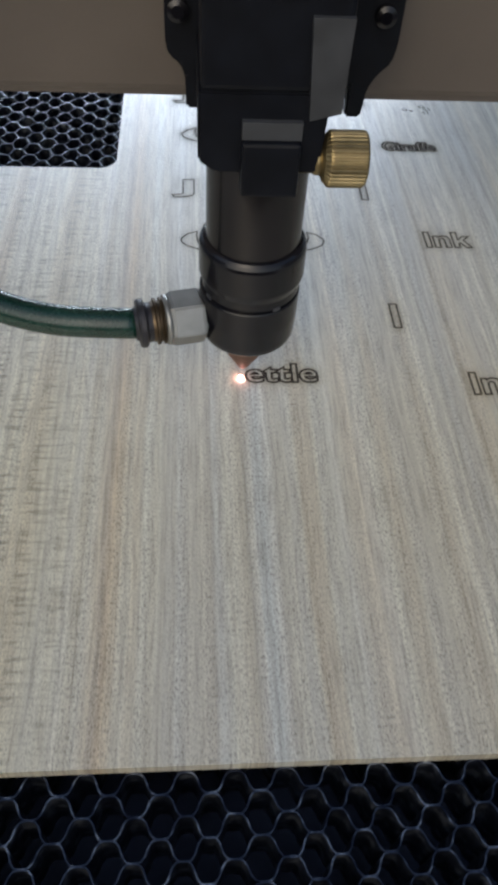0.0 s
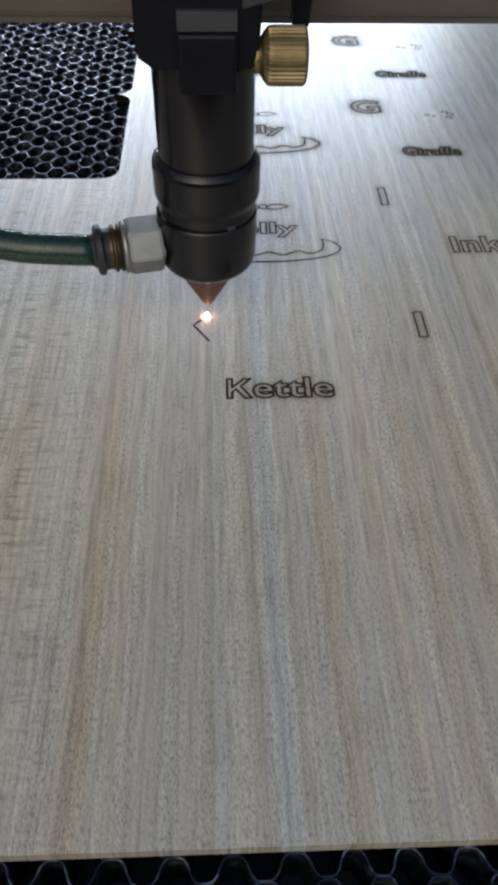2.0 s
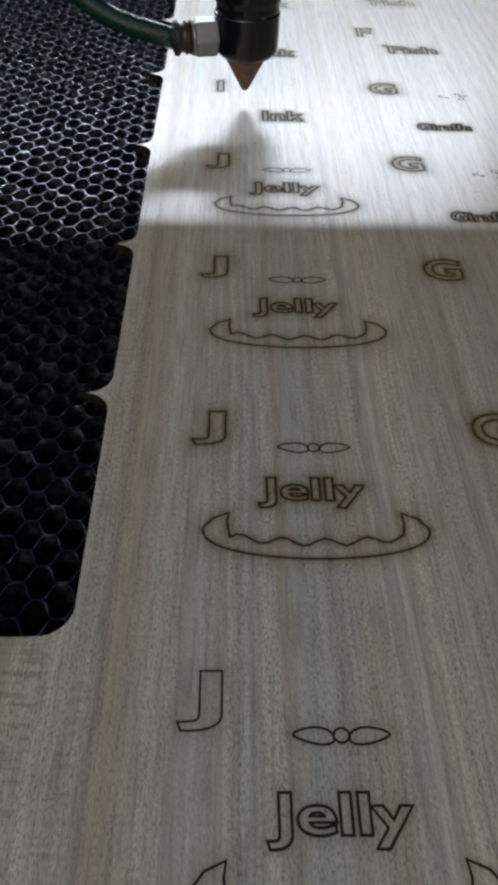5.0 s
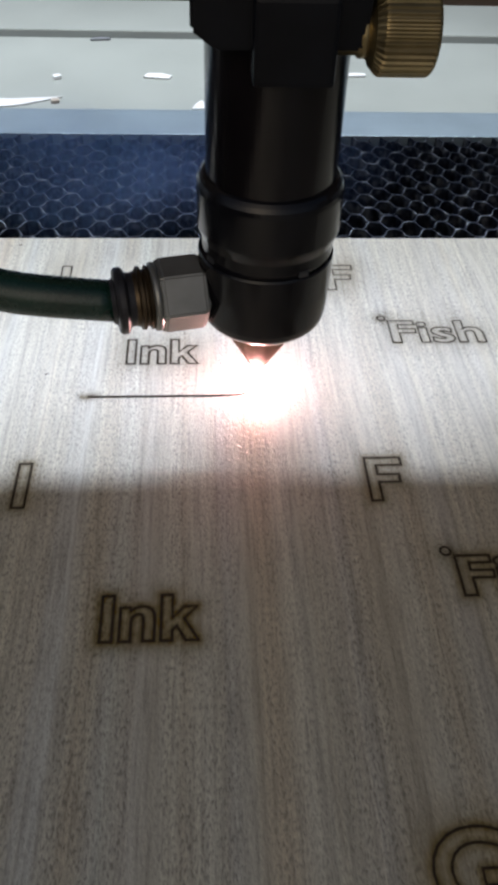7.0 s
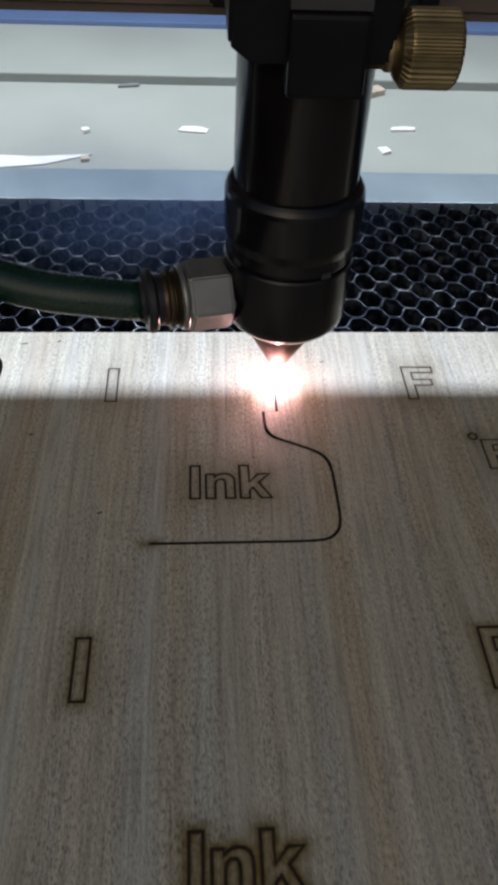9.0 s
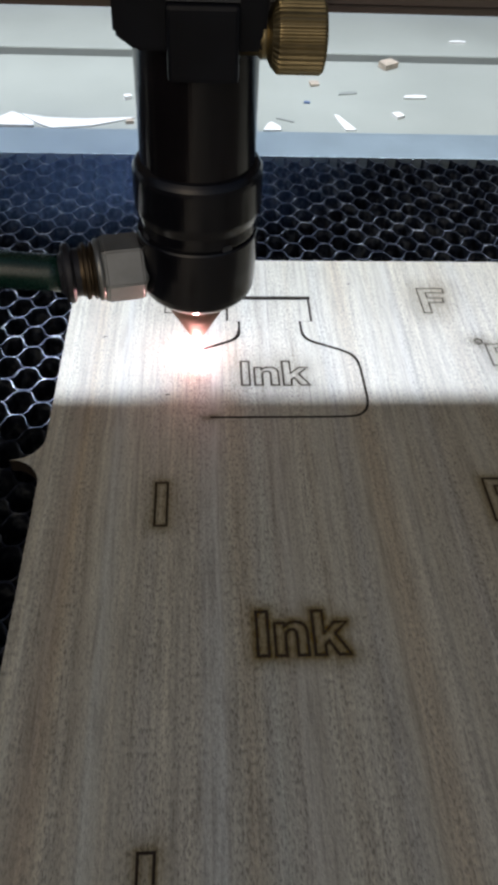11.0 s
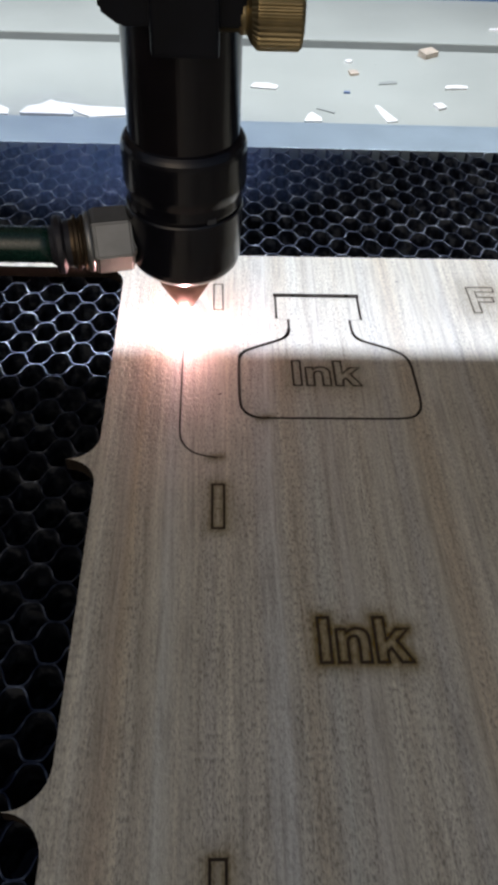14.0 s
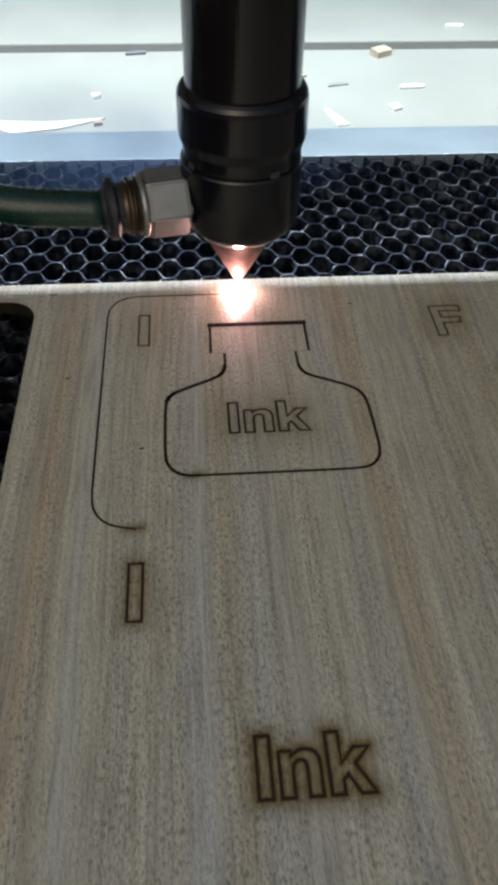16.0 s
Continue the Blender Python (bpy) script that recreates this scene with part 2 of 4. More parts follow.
foil[2].position, foil[2].color = 0.66, (0.33, 0.36, 0.40, 1)
DARKPAN = material("dark_pan", (0.07, 0.085, 0.13), 0.7, vary=0.4, vary_scale=40)
RAIL = material("anodised_rail", (0.33, 0.41, 0.455), 0.42, metal=0.6, vary=0.08, vary_scale=60, bump=0.1, bump_scale=1500)
TRAY = material("white_enamel", (0.365, 0.388, 0.350), 0.3, vary=0.07, vary_scale=25, rough_vary=0.05)
GROOVE = material("groove_grey", (0.20, 0.21, 0.22), 0.6, vary=0.2, vary_scale=80)
BEAM = material("brown_grey_beam", (0.085, 0.072, 0.062), 0.5, vary=0.12, vary_scale=30, bump=0.1, bump_scale=1200)
PANEL = material("blue_panel", (0.10, 0.16, 0.30), 0.5, vary=0.15, vary_scale=20)
CASE = material("grey_case", (0.30, 0.31, 0.33), 0.6, vary=0.1, vary_scale=10)
EDGE = material("burnt_edge", (0.014, 0.010, 0.007), 0.8, vary=0.45, vary_scale=350, spec=0.15)
PLYEDGE = material("brown_scrap", (0.46, 0.39, 0.31), 0.7, vary=0.25, vary_scale=300)
PAPER = material("white_scrap", (0.82, 0.82, 0.80), 0.5, vary=0.08, vary_scale=300)
GREYPAPER = material("grey_scrap", (0.27, 0.29, 0.27), 0.6, vary=0.12, vary_scale=300)
LAMPBODY = material("lamp_housing", (0.6, 0.6, 0.6), 0.5)
EMBER = glow_material("ember_glow", (1.0, 0.40, 0.22), 1.6)
SPARK = glow_material("spark_glow", (1.0, 0.48, 0.42), 95.0)
FLAME = glow_material("flame_glow", (1.0, 0.52, 0.53), 1250.0)


def bloom_material(name, colour, strength):
    """Camera bloom painted as a shell: adds light and hides nothing."""
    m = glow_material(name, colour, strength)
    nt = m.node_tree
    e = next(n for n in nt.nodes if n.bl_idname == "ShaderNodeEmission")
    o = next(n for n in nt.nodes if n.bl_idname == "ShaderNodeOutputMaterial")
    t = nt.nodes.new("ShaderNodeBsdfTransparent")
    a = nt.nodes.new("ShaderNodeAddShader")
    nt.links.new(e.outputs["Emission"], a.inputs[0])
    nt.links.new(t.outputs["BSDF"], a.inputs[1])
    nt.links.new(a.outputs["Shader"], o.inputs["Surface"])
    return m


# inner, middle and outer shell glow, imitating the lens bloom
BLOOMS = [bloom_material("bloom_glow", c, e) for c, e in (((1.0, 0.80, 0.82), 1.5), ((1.0, 0.62, 0.68), 0.4), ((1.0, 0.42, 0.54), 0.1))]


# ---- mesh helpers ----
def mesh_object(name, bm, mat, parent=None, label="", smooth=False):
    me = bpy.data.meshes.new(name)
    bm.normal_update()
    bm.to_mesh(me)
    bm.free()
    me.materials.append(mat)
    if smooth:
        for p in me.polygons:
            p.use_smooth = True
    ob = new(name, me)
    if parent:
        ob.parent = parent
    if label:
        ob["label"] = label
    return ob


def part(name, bm, mat, parent, label="", smooth=False):
    return mesh_object(name, bm, mat, parent, label, smooth)


def box(bm, x0, x1, y0, y1, z0, z1, bevel=0.0):
    """A box in millimetres, with bevelled edges."""
    g = bmesh.ops.create_cube(bm, size=1.0)
    vs = g["verts"]
    for v in vs:
        v.co = Vector(((x0 + x1) / 2 + v.co.x * (x1 - x0), (y0 + y1) / 2 + v.co.y * (y1 - y0), (z0 + z1) / 2 + v.co.z * (z1 - z0))) * MM
    if bevel:
        es = {e for v in vs for e in v.link_edges}
        bmesh.ops.bevel(bm, geom=list(es), offset=bevel * MM, segments=2, affect="EDGES", profile=0.6)
    return bm


def lathe(profile, steps=64, axis="z", ridges=0, ridge=0.0):
    """A turned solid from (radius, height) in millimetres; ridges make a knurl."""
    bm = bmesh.new()
    rings = []
    for r, h in profile:
        ring = []
        for i in range(steps):
            a = 2 * math.pi * i / steps
            rr = r
            if ridges and r > 5:
                rr = r + ridge * (1 if (i * ridges * 2 // steps) % 2 else -1)
            c, s = rr * math.cos(a) * MM, rr * math.sin(a) * MM
            co = (c, s, h * MM) if axis == "z" else (h * MM, c, s)
            ring.append(bm.verts.new(co))
        rings.append(ring)
    for a, b in zip(rings, rings[1:]):
        for i in range(steps):
            bm.faces.new((a[i], a[(i + 1) % steps], b[(i + 1) % steps], b[i]))
    bm.faces.new(rings[0][::-1])
    bm.faces.new(rings[-1])
    bmesh.ops.recalc_face_normals(bm, faces=bm.faces)
    return bm


def prism(outline, y0, y1):
    """An outline in x, z (millimetres) pushed through y."""
    bm = bmesh.new()
    a = [bm.verts.new((x * MM, y0 * MM, z * MM)) for x, z in outline]
    b = [bm.verts.new((x * MM, y1 * MM, z * MM)) for x, z in outline]
    n = len(a)
    bm.faces.new(a)
    bm.faces.new(b[::-1])
    for i in range(n):
        bm.faces.new((a[i], b[i], b[(i + 1) % n], a[(i + 1) % n]))
    bmesh.ops.recalc_face_normals(bm, faces=bm.faces)
    return bm


def ribbon(bm, pts, width, z, closed=False, depth=0.0):
    """A flat strip of a given width (millimetres) along points x, y."""
    n = len(pts)
    left, right = [], []
    for i in range(n):
        p = Vector(pts[i])
        a = Vector(pts[(i - 1) % n]) if closed or i > 0 else None
        b = Vector(pts[(i + 1) % n]) if closed or i < n - 1 else None
        d1 = (p - a).normalized() if a is not None and (p - a).length > 1e-9 else None
        d2 = (b - p).normalized() if b is not None and (b - p).length > 1e-9 else None
        if d1 is None:
            d1 = d2
        if d2 is None:
            d2 = d1
        n1 = Vector((-d1.y, d1.x))
        n2 = Vector((-d2.y, d2.x))
        m = n1 + n2
        if m.length < 0.3:
            m = n1
        m.normalize()
        k = min(1.6, 1 / max(0.4, m.dot(n1))) * width / 2
        l, r = p + m * k, p - m * k
        left.append(bm.verts.new((l.x * MM, l.y * MM, z * MM)))
        right.append(bm.verts.new((r.x * MM, r.y * MM, z * MM)))
    for i in range(n if closed else n - 1):
        j = (i + 1) % n
        bm.faces.new((left[i], right[i], right[j], left[j]))
    return bm


# ---- machine: bed, pan, rails, hood ----
def structure(name, bm, mat, label, category):
    ob = mesh_object(name, bm, mat)
    return tagged(ob, label, category, kind="structure")


bm = box(bmesh.new(), -420, 480, -780, 79.7, -40, -17.5)
structure("floor", bm, DARKPAN, "dark dusty drip pan under the honeycomb bed", "pan")
for nm, dims, lab in (
    ("wall_left", (-440, -420, -800, 420, -60, 160), "grey side wall of the machine case"),
    ("wall_right", (480, 500, -800, 420, -60, 160), "grey side wall of the machine case"),
    ("wall_front", (-440, 500, -820, -800, -60, 60), "grey front wall of the machine case"),
    ("wall_rear", (-440, 500, 420, 440, -60, 260), "grey rear wall of the machine case"),
):
    structure(nm, box(bmesh.new(), *dims, bevel=2), CASE, lab, "case wall")
bm = box(bmesh.new(), -420, 480, 60, 420, 250, 262, bevel=2)
structure("ceiling", bm, CASE, "grey hood over the rear of the machine", "hood")


bed = tagged(new("honeycomb_bed"), "aluminium honeycomb cutting bed with dark open cells", "honeycomb bed")


def foil_strip(pts, zs, wall, low):
    """One wavy strip of foil standing on edge: x, y points in millimetres with the height of its upper edge."""
    verts, faces = [], []
    for (cx, cy, nx, ny), zt in zip(pts, zs):
        k = len(verts)
        for s in (wall / 2, -wall / 2):
            verts.append(((cx + nx * s) * MM, (cy + ny * s) * MM, zt * MM))
            verts.append(((cx + nx * s) * MM, (cy + ny * s) * MM, low * MM))
        if k:
            a = k - 4
            faces.extend([(a, a + 2, k + 2, k), (a, k, k + 1, a + 1), (a + 2, a + 3, k + 3, k + 2)])
    me = bpy.data.meshes.new("foil_strip")
    me.from_pydata(verts, [], faces)
    me.materials.append(COMB)
    ob = new("foil_strip", me)
    ob.parent = bed


def honeycomb(x0, x1, y0, y1, pitch=9.3, gap=3.85, depth=13.0, wall=0.27, top=-3.0):
    """Wavy foil strips that touch crest to trough, so that oval cells stay open; left out where the board hides it."""
    per = 14
    n = int((x1 - x0) / pitch * per)
    for j in range(int((y1 - y0) / gap)):
        sign = 1 if j % 2 else -1
        y = y0 + j * gap
        pts, zs = [], []
        for i in range(n + 1):
            x = x0 + i * pitch / per
            if -578 < y < 4 and (x > -14 or y < -390):
                break
            ph = math.tau * i / per
            wob = noise.noise((x * 0.05, y * 0.05, 1.0))
            wave = sign * 1.86 * math.tanh(2.2 * math.cos(ph)) / math.tanh(2.2)
            cy = y + wave * (1 + 0.12 * noise.noise((x * 0.11, y * 0.11, 4.0))) + 0.5 * wob
            cx = x + 0.9 * noise.noise((x * 0.06, y * 0.06, 9.0))
            slope = -sign * 1.86 * 2.25 * (1 - math.tanh(2.2 * math.cos(ph)) ** 2) * math.sin(ph) * math.tau / pitch
            ln = math.hypot(1, slope)
            pts.append((cx, cy, -slope / ln, 1 / ln))
            zs.append(top + 0.15 * noise.noise((x * 0.3, y * 0.3, 2.0)) - 0.15)
        if len(pts) > 1:
            foil_strip(pts, zs, wall, top - depth)


honeycomb(-212, 260, -760.6, 84.4)

bm = box(bmesh.new(), -420, 480, 80, 99, -30, -2.8, bevel=0.15)
structure("trim_rail", bm, RAIL, "pale blue-grey aluminium rail behind the bed", "rail")
bm = box(bmesh.new(), -420, 480, 99.2, 171, -12, -4.0, bevel=0.6)
structure("floor_tray_front", bm, TRAY, "white enamelled tray littered with offcuts", "tray")
bm = box(bmesh.new(), -420, 480, 171.2, 179.8, -12, -8.0)
structure("trim_groove", bm, GROOVE, "grey slot between two tray plates", "slot")
bm = box(bmesh.new(), -420, 480, 180, 236, -12, -4.0, bevel=0.6)
structure("floor_tray_rear", bm, TRAY, "white enamelled rear tray plate", "tray")
bm = box(bmesh.new(), -420, 480, 236.2, 420, -40, -2.0, bevel=0.6)
structure("floor_ledge", bm, PANEL, "blue painted ledge behind the tray", "ledge")

lamp = tagged(new("strip_lamp"), "slim white LED strip lamp under the hood", "strip lamp")
bm = box(bmesh.new(), -350, 230, 151, 163, 174.5, 184, bevel=1)
part("housing", bm, LAMPBODY, lamp)
for bx in (-260, 200):
    part("bracket", box(bmesh.new(), bx, bx + 12, 154, 160, 184, 250, bevel=0.5), LAMPBODY, lamp)


# ---- plywood sheet with the cut-outs ----
CARD_X, CARD_Y = 63.5, 65.0
sheet = tagged(new("plywood_sheet"), "pale striped veneer plywood sheet with laser-cut card outlines", "plywood sheet")


def hole_outline():
    pts = []
    r = 6.3
    right, left, top, bottom = -22.5, -213.0, 6.5, -383.0
    seams = [-58.6 - CARD_Y * i for i in range(5)]
    pts.append((left, top))
    edges = [top] + seams + [bottom]
    for hi, lo in zip(edges, edges[1:]):
        for i in range(9):
            a = radians(90 - 90 * i / 8)
            pts.append((right - r + r * math.cos(a), hi - r + r * math.sin(a)))
        for i in range(9):
            a = radians(-90 * i / 8)
            pts.append((right - r + r * math.cos(a), lo + r + r * math.sin(a)))
    pts.append((left, bottom))
    out = []
    for p in pts:
        if not out or (Vector(p) - Vector(out[-1])).length > 0.01:
            out.append(p)
    return out


def board_mesh():
    cu = bpy.data.curves.new("board_outline", "CURVE")
    cu.dimensions, cu.fill_mode, cu.extrude = "2D", "BOTH", 1.5 * MM
    for loop in ([(-250, 12.9), (350, 12.9), (350, -585.5), (-250, -585.5)], hole_outline()):
        sp = cu.splines.new("POLY")
        sp.points.add(len(loop) - 1)
        for q, (x, y) in zip(sp.points, loop):
            q.co = (x * MM, y * MM, 0, 1)
        sp.use_cyclic_u = True
    ob = bpy.data.objects.new("board_outline", cu)
    scene.collection.objects.link(ob)
    bpy.context.view_layer.update()
    me = bpy.data.meshes.new_from_object(ob.evaluated_get(bpy.context.evaluated_depsgraph_get()))
    bpy.data.objects.remove(ob)
    me.transform(Matrix.Translation((0, 0, -1.5 * MM)))
    me.materials.clear()
    me.materials.append(WOOD)
    me.materials.append(EDGE)
    for p in me.polygons:
        c = p.center
        if abs(p.normal.z) < 0.5 and -0.24 < c.x < 0.34 and -0.58 < c.y < 0.012:
            p.material_index = 1
    return me


board = new("board", board_mesh())
board.parent = sheet


# ---- engraving ----
def text_loops(body, fat=0.02):
    """Outlines of a word in the built-in font, made bolder, fitted to a unit box."""
    cu = bpy.data.curves.new("word", "FONT")
    cu.body, cu.fill_mode, cu.resolution_u = body, "NONE", 5
    ob = bpy.data.objects.new("word", cu)
    scene.collection.objects.link(ob)
    bpy.context.view_layer.update()
    me = bpy.data.meshes.new_from_object(ob.evaluated_get(bpy.context.evaluated_depsgraph_get()))
    bpy.data.objects.remove(ob)
    link = {}
    for e in me.edges:
        a, b = e.vertices
        link.setdefault(a, []).append(b)
        link.setdefault(b, []).append(a)
    seen, loops = set(), []
    for s in link:
        if s in seen:
            continue
        loop, prev, cur = [], None, s
        while cur is not None and cur not in seen:
            seen.add(cur)
            loop.append(Vector(me.vertices[cur].co[:2]))
            nxt = [q for q in link[cur] if q != prev and q not in seen]
            prev, cur = cur, (nxt[0] if nxt else None)
        if len(loop) > 2:
            loops.append(loop)
    out = []
    for k, loop in enumerate(loops):
        area = sum(a.x * b.y - a.y * b.x for a, b in zip(loop, loop[1:] + loop[:1]))
        inside = sum(1 for o in loops if o is not loop and point_in(loop[0], o)) % 2
        grow = fat * (-1 if inside else 1) * (1 if area > 0 else -1)
        n = len(loop)
        fatter = []
        for i in range(n):
            d1 = (loop[i] - loop[i - 1])
            d2 = (loop[(i + 1) % n] - loop[i])
            if d1.length < 1e-9 or d2.length < 1e-9:
                fatter.append(loop[i])
                continue
            d1.normalize()
            d2.normalize()
            m = Vector((d1.y + d2.y, -d1.x - d2.x))
            if m.length < 0.2:
                m = Vector((d1.y, -d1.x))
            m.normalize()
            fatter.append(loop[i] + m * grow * min(1.5, 1 / max(0.5, m.dot(Vector((d1.y, -d1.x))))))
        out.append(fatter)
    return out


def point_in(p, loop):
    c = False
    for a, b in zip(loop, loop[1:] + loop[:1]):
        if (a.y > p.y) != (b.y > p.y) and p.x < (b.x - a.x) * (p.y - a.y) / (b.y - a.y) + a.x:
            c = not c
    return c


WORDS = {}


def word_mesh(body, x, y, width, cap, line=0.5, fat=0.024):
    """The word's outlines with its first capital's foot at x, y."""
    key = (body, fat)
    if key not in WORDS:
        WORDS[key] = text_loops(body, fat)
    loops = WORDS[key]
    xs = [p.x for l in loops for p in l]
    first = text_loops_cap(loops)
    sx = width / (max(xs) - min(xs))
    sy = cap / (first[1] - first[0])
    return [[(x + (p.x - min(xs)) * sx, y + (p.y - first[0]) * sy) for p in l] for l in loops]


def text_loops_cap(loops):
    lead = min(loops, key=lambda l: min(p.x for p in l))
    return min(p.y for p in lead), max(p.y for p in lead)


def stain_mesh(loops, reach=4.2, cell=0.45, strength=1.0, near=1.0):
    """A thin film round an engraved shape; its density fades with the distance from the burnt line."""
    seg = np.array([(*a, *b) for l in loops for a, b in zip(l, l[1:] + l[:1])], float)
    x0, x1 = seg[:, (0, 2)].min() - reach, seg[:, (0, 2)].max() + reach
    y0, y1 = seg[:, (1, 3)].min() - reach, seg[:, (1, 3)].max() + reach
    nx, ny = int((x1 - x0) / cell) + 2, int((y1 - y0) / cell) + 2
    gx, gy = np.meshgrid(np.linspace(x0, x1, nx), np.linspace(y0, y1, ny))
    p = np.stack([gx.ravel(), gy.ravel()], 1)
    a, d = seg[:, :2], seg[:, 2:] - seg[:, :2]
    q = p[:, None] - a[None]
    u = np.clip((q * d[None]).sum(2) / np.maximum((d * d).sum(1), 1e-9), 0, 1)
    dist = np.sqrt(((q - u[..., None] * d[None]) ** 2).sum(2)).min(1)
    edge = np.clip((reach - dist) / reach, 0, 1)
    dens = strength * (0.44 * near * np.exp(-(dist / 0.75) ** 1.5) + 0.17 * np.exp(-(dist / (0.6 * reach)) ** 2)) * np.minimum(1, edge * 2)
    me = bpy.data.meshes.new("smoke_stain")
    faces = [(j * nx + i, j * nx + i + 1, (j + 1) * nx + i + 1, (j + 1) * nx + i) for j in range(ny - 1) for i in range(nx - 1)
             if dens[[j * nx + i, j * nx + i + 1, (j + 1) * nx + i, (j + 1) * nx + i + 1]].max() > 0.01]
    me.from_pydata([(x * MM, y * MM, 0.03 * MM) for x, y in p], [], faces)
    at = me.attributes.new("cover", "FLOAT", "POINT")
    at.data.foreach_set("value", dens.astype(np.float32))
    me.materials.append(SCORCH)
    return me


def engraving(name, loops, label, line=0.45, halo=1.0, reach=4.2):
    bm = bmesh.new()
    for l in loops:
        ribbon(bm, l, line, 0.06, closed=True)
    ob = part(name, bm, CHAR, sheet, label)
    if halo:
        film = new("smoke_stain", stain_mesh(loops, reach, strength=halo, near=0.42 if reach > 6.6 else 1.0))
        film.parent = ob
        film["label"] = "faint brown smoke stain"
    return ob


def rect(x, y, w, h):
    return [(x, y), (x + w, y), (x + w, y + h), (x, y + h)]


K_SHAPE = [(0.97, 0), (0.55, 0.61), (0.94, 1), (0.67, 1), (0.2, 0.56), (0.2, 1), (0, 1), (0, 0), (0.2, 0), (0.2, 0.31), (0.35, 0.46), (0.70, 0), (0.97, 0)]
F_SHAPE = [(0, 0), (0.24, 0), (0.24, 0.42), (0.72, 0.42), (0.72, 0.6), (0.24, 0.6), (0.24, 0.82), (0.82, 0.82), (0.82, 1), (0, 1)]
N_SHAPE = [(0, 0), (0, 0.73), (0.18, 0.73), (0.185, 0.64), (0.24, 0.70), (0.32, 0.74), (0.41, 0.75), (0.50, 0.73), (0.57, 0.68), (0.61, 0.60), (0.62, 0.50), (0.62, 0),
           (0.42, 0), (0.42, 0.44), (0.41, 0.52), (0.38, 0.57), (0.32, 0.58), (0.26, 0.56), (0.22, 0.51), (0.20, 0.42), (0.20, 0)]
LOW_K_SHAPE = [(0, 0), (0, 1), (0.2, 1), (0.2, 0.48), (0.41, 0.73), (0.65, 0.73), (0.41, 0.47), (0.67, 0), (0.44, 0), (0.28, 0.31), (0.2, 0.22), (0.2, 0)]


def ink_word(x, y, w, h):
    """The word Ink in bold capitals and small letters with its foot at x, y."""
    k = w / 1.75
    return [[(x + (o + a) * k, y + b * h) for a, b in shape] for o, shape in ((0, [(0, 0), (0.21, 0), (0.21, 1), (0, 1)]), (0.34, N_SHAPE), (1.08, LOW_K_SHAPE))]



# I cards: three at the rear of one column, two at the front of the next
for cx, r in [(0, 0), (0, 1), (0, 2), (CARD_X - 1.0, 6), (CARD_X - 1.0, 7)]:
    oy = -CARD_Y * r
    engraving("engraved_letter", [rect(cx, oy - 10.4, 2.2, 10.4)], "letter I engraved as a charred outline", 0.34 if r == 0 else 0.42 if r < 4 else 0.48, (0.6 if r == 0 else 1.0 if r < 4 else 0.45), 8.0 if r == 0 else 4.2)
    engraving("engraved_word", ink_word(cx + 17.5, oy - 36.9, 15.0, 8.1), "word Ink engraved as a charred outline", 0.45 if r == 0 else 0.48 if r < 4 else 0.52, (0.95 if r == 0 else 1.45 if r < 4 else 0.45), 8.0 if r == 0 else 4.2)
# F cards
for r in (0, 1):
    oy = -CARD_Y * r
    engraving("engraved_letter", [[(CARD_X + a * 8.2, oy + 0.2 - 10.4 + b * 10.4) for a, b in F_SHAPE]], "letter F engraved as a charred outline", 0.34 if r == 0 else 0.44, 0.9 if r == 0 else 1.0, 8.0 if r == 0 else 4.2)
    engraving("engraved_word", word_mesh("Fish", 75.4, oy - 30.3, 21.0, 7.8), "word Fish engraved as a charred outline", 0.36 if r == 0 else 0.46, 0.75 if r == 0 else 1.1, 8.0 if r == 0 else 4.2)
    engraving("engraved_eye", [[(74.1 + 0.9 * math.cos(a / 8 * math.tau), oy - 21.5 + 0.9 * math.sin(a / 8 * math.tau)) for a in range(8)]], "small round fish eye engraved in the veneer", 0.4, 0.8)
# G cards
for r in (2, 3, 4, 5):
    oy = -CARD_Y * r
    engraving("engraved_letter", word_mesh("G", 61.5, oy - 10.2, 10.6, 10.4), "letter G engraved as a charred outline", 0.36, 1.3, 6.5)
    engraving("engraved_word", word_mesh("Giraffe", 75.3, oy - 43.0, 20.0, 6.0), "word Giraffe engraved as a charred outline", 0.66, 0.8)
    for ex, ey, er in ((89.0, -12.0, 0.7), (91.4, -13.0, 0.5), (96.2, -9.6, 0.9), (98.0, -11.4, 1.0), (97.0, -14.2, 0.9)):
        engraving("engraved_spot", [[(ex + er * 1.3 * math.cos(a / 7 * math.tau), oy + ey + er * math.sin(a / 7 * math.tau)) for a in range(7)]], "small charred giraffe spot", 0.4, 0)
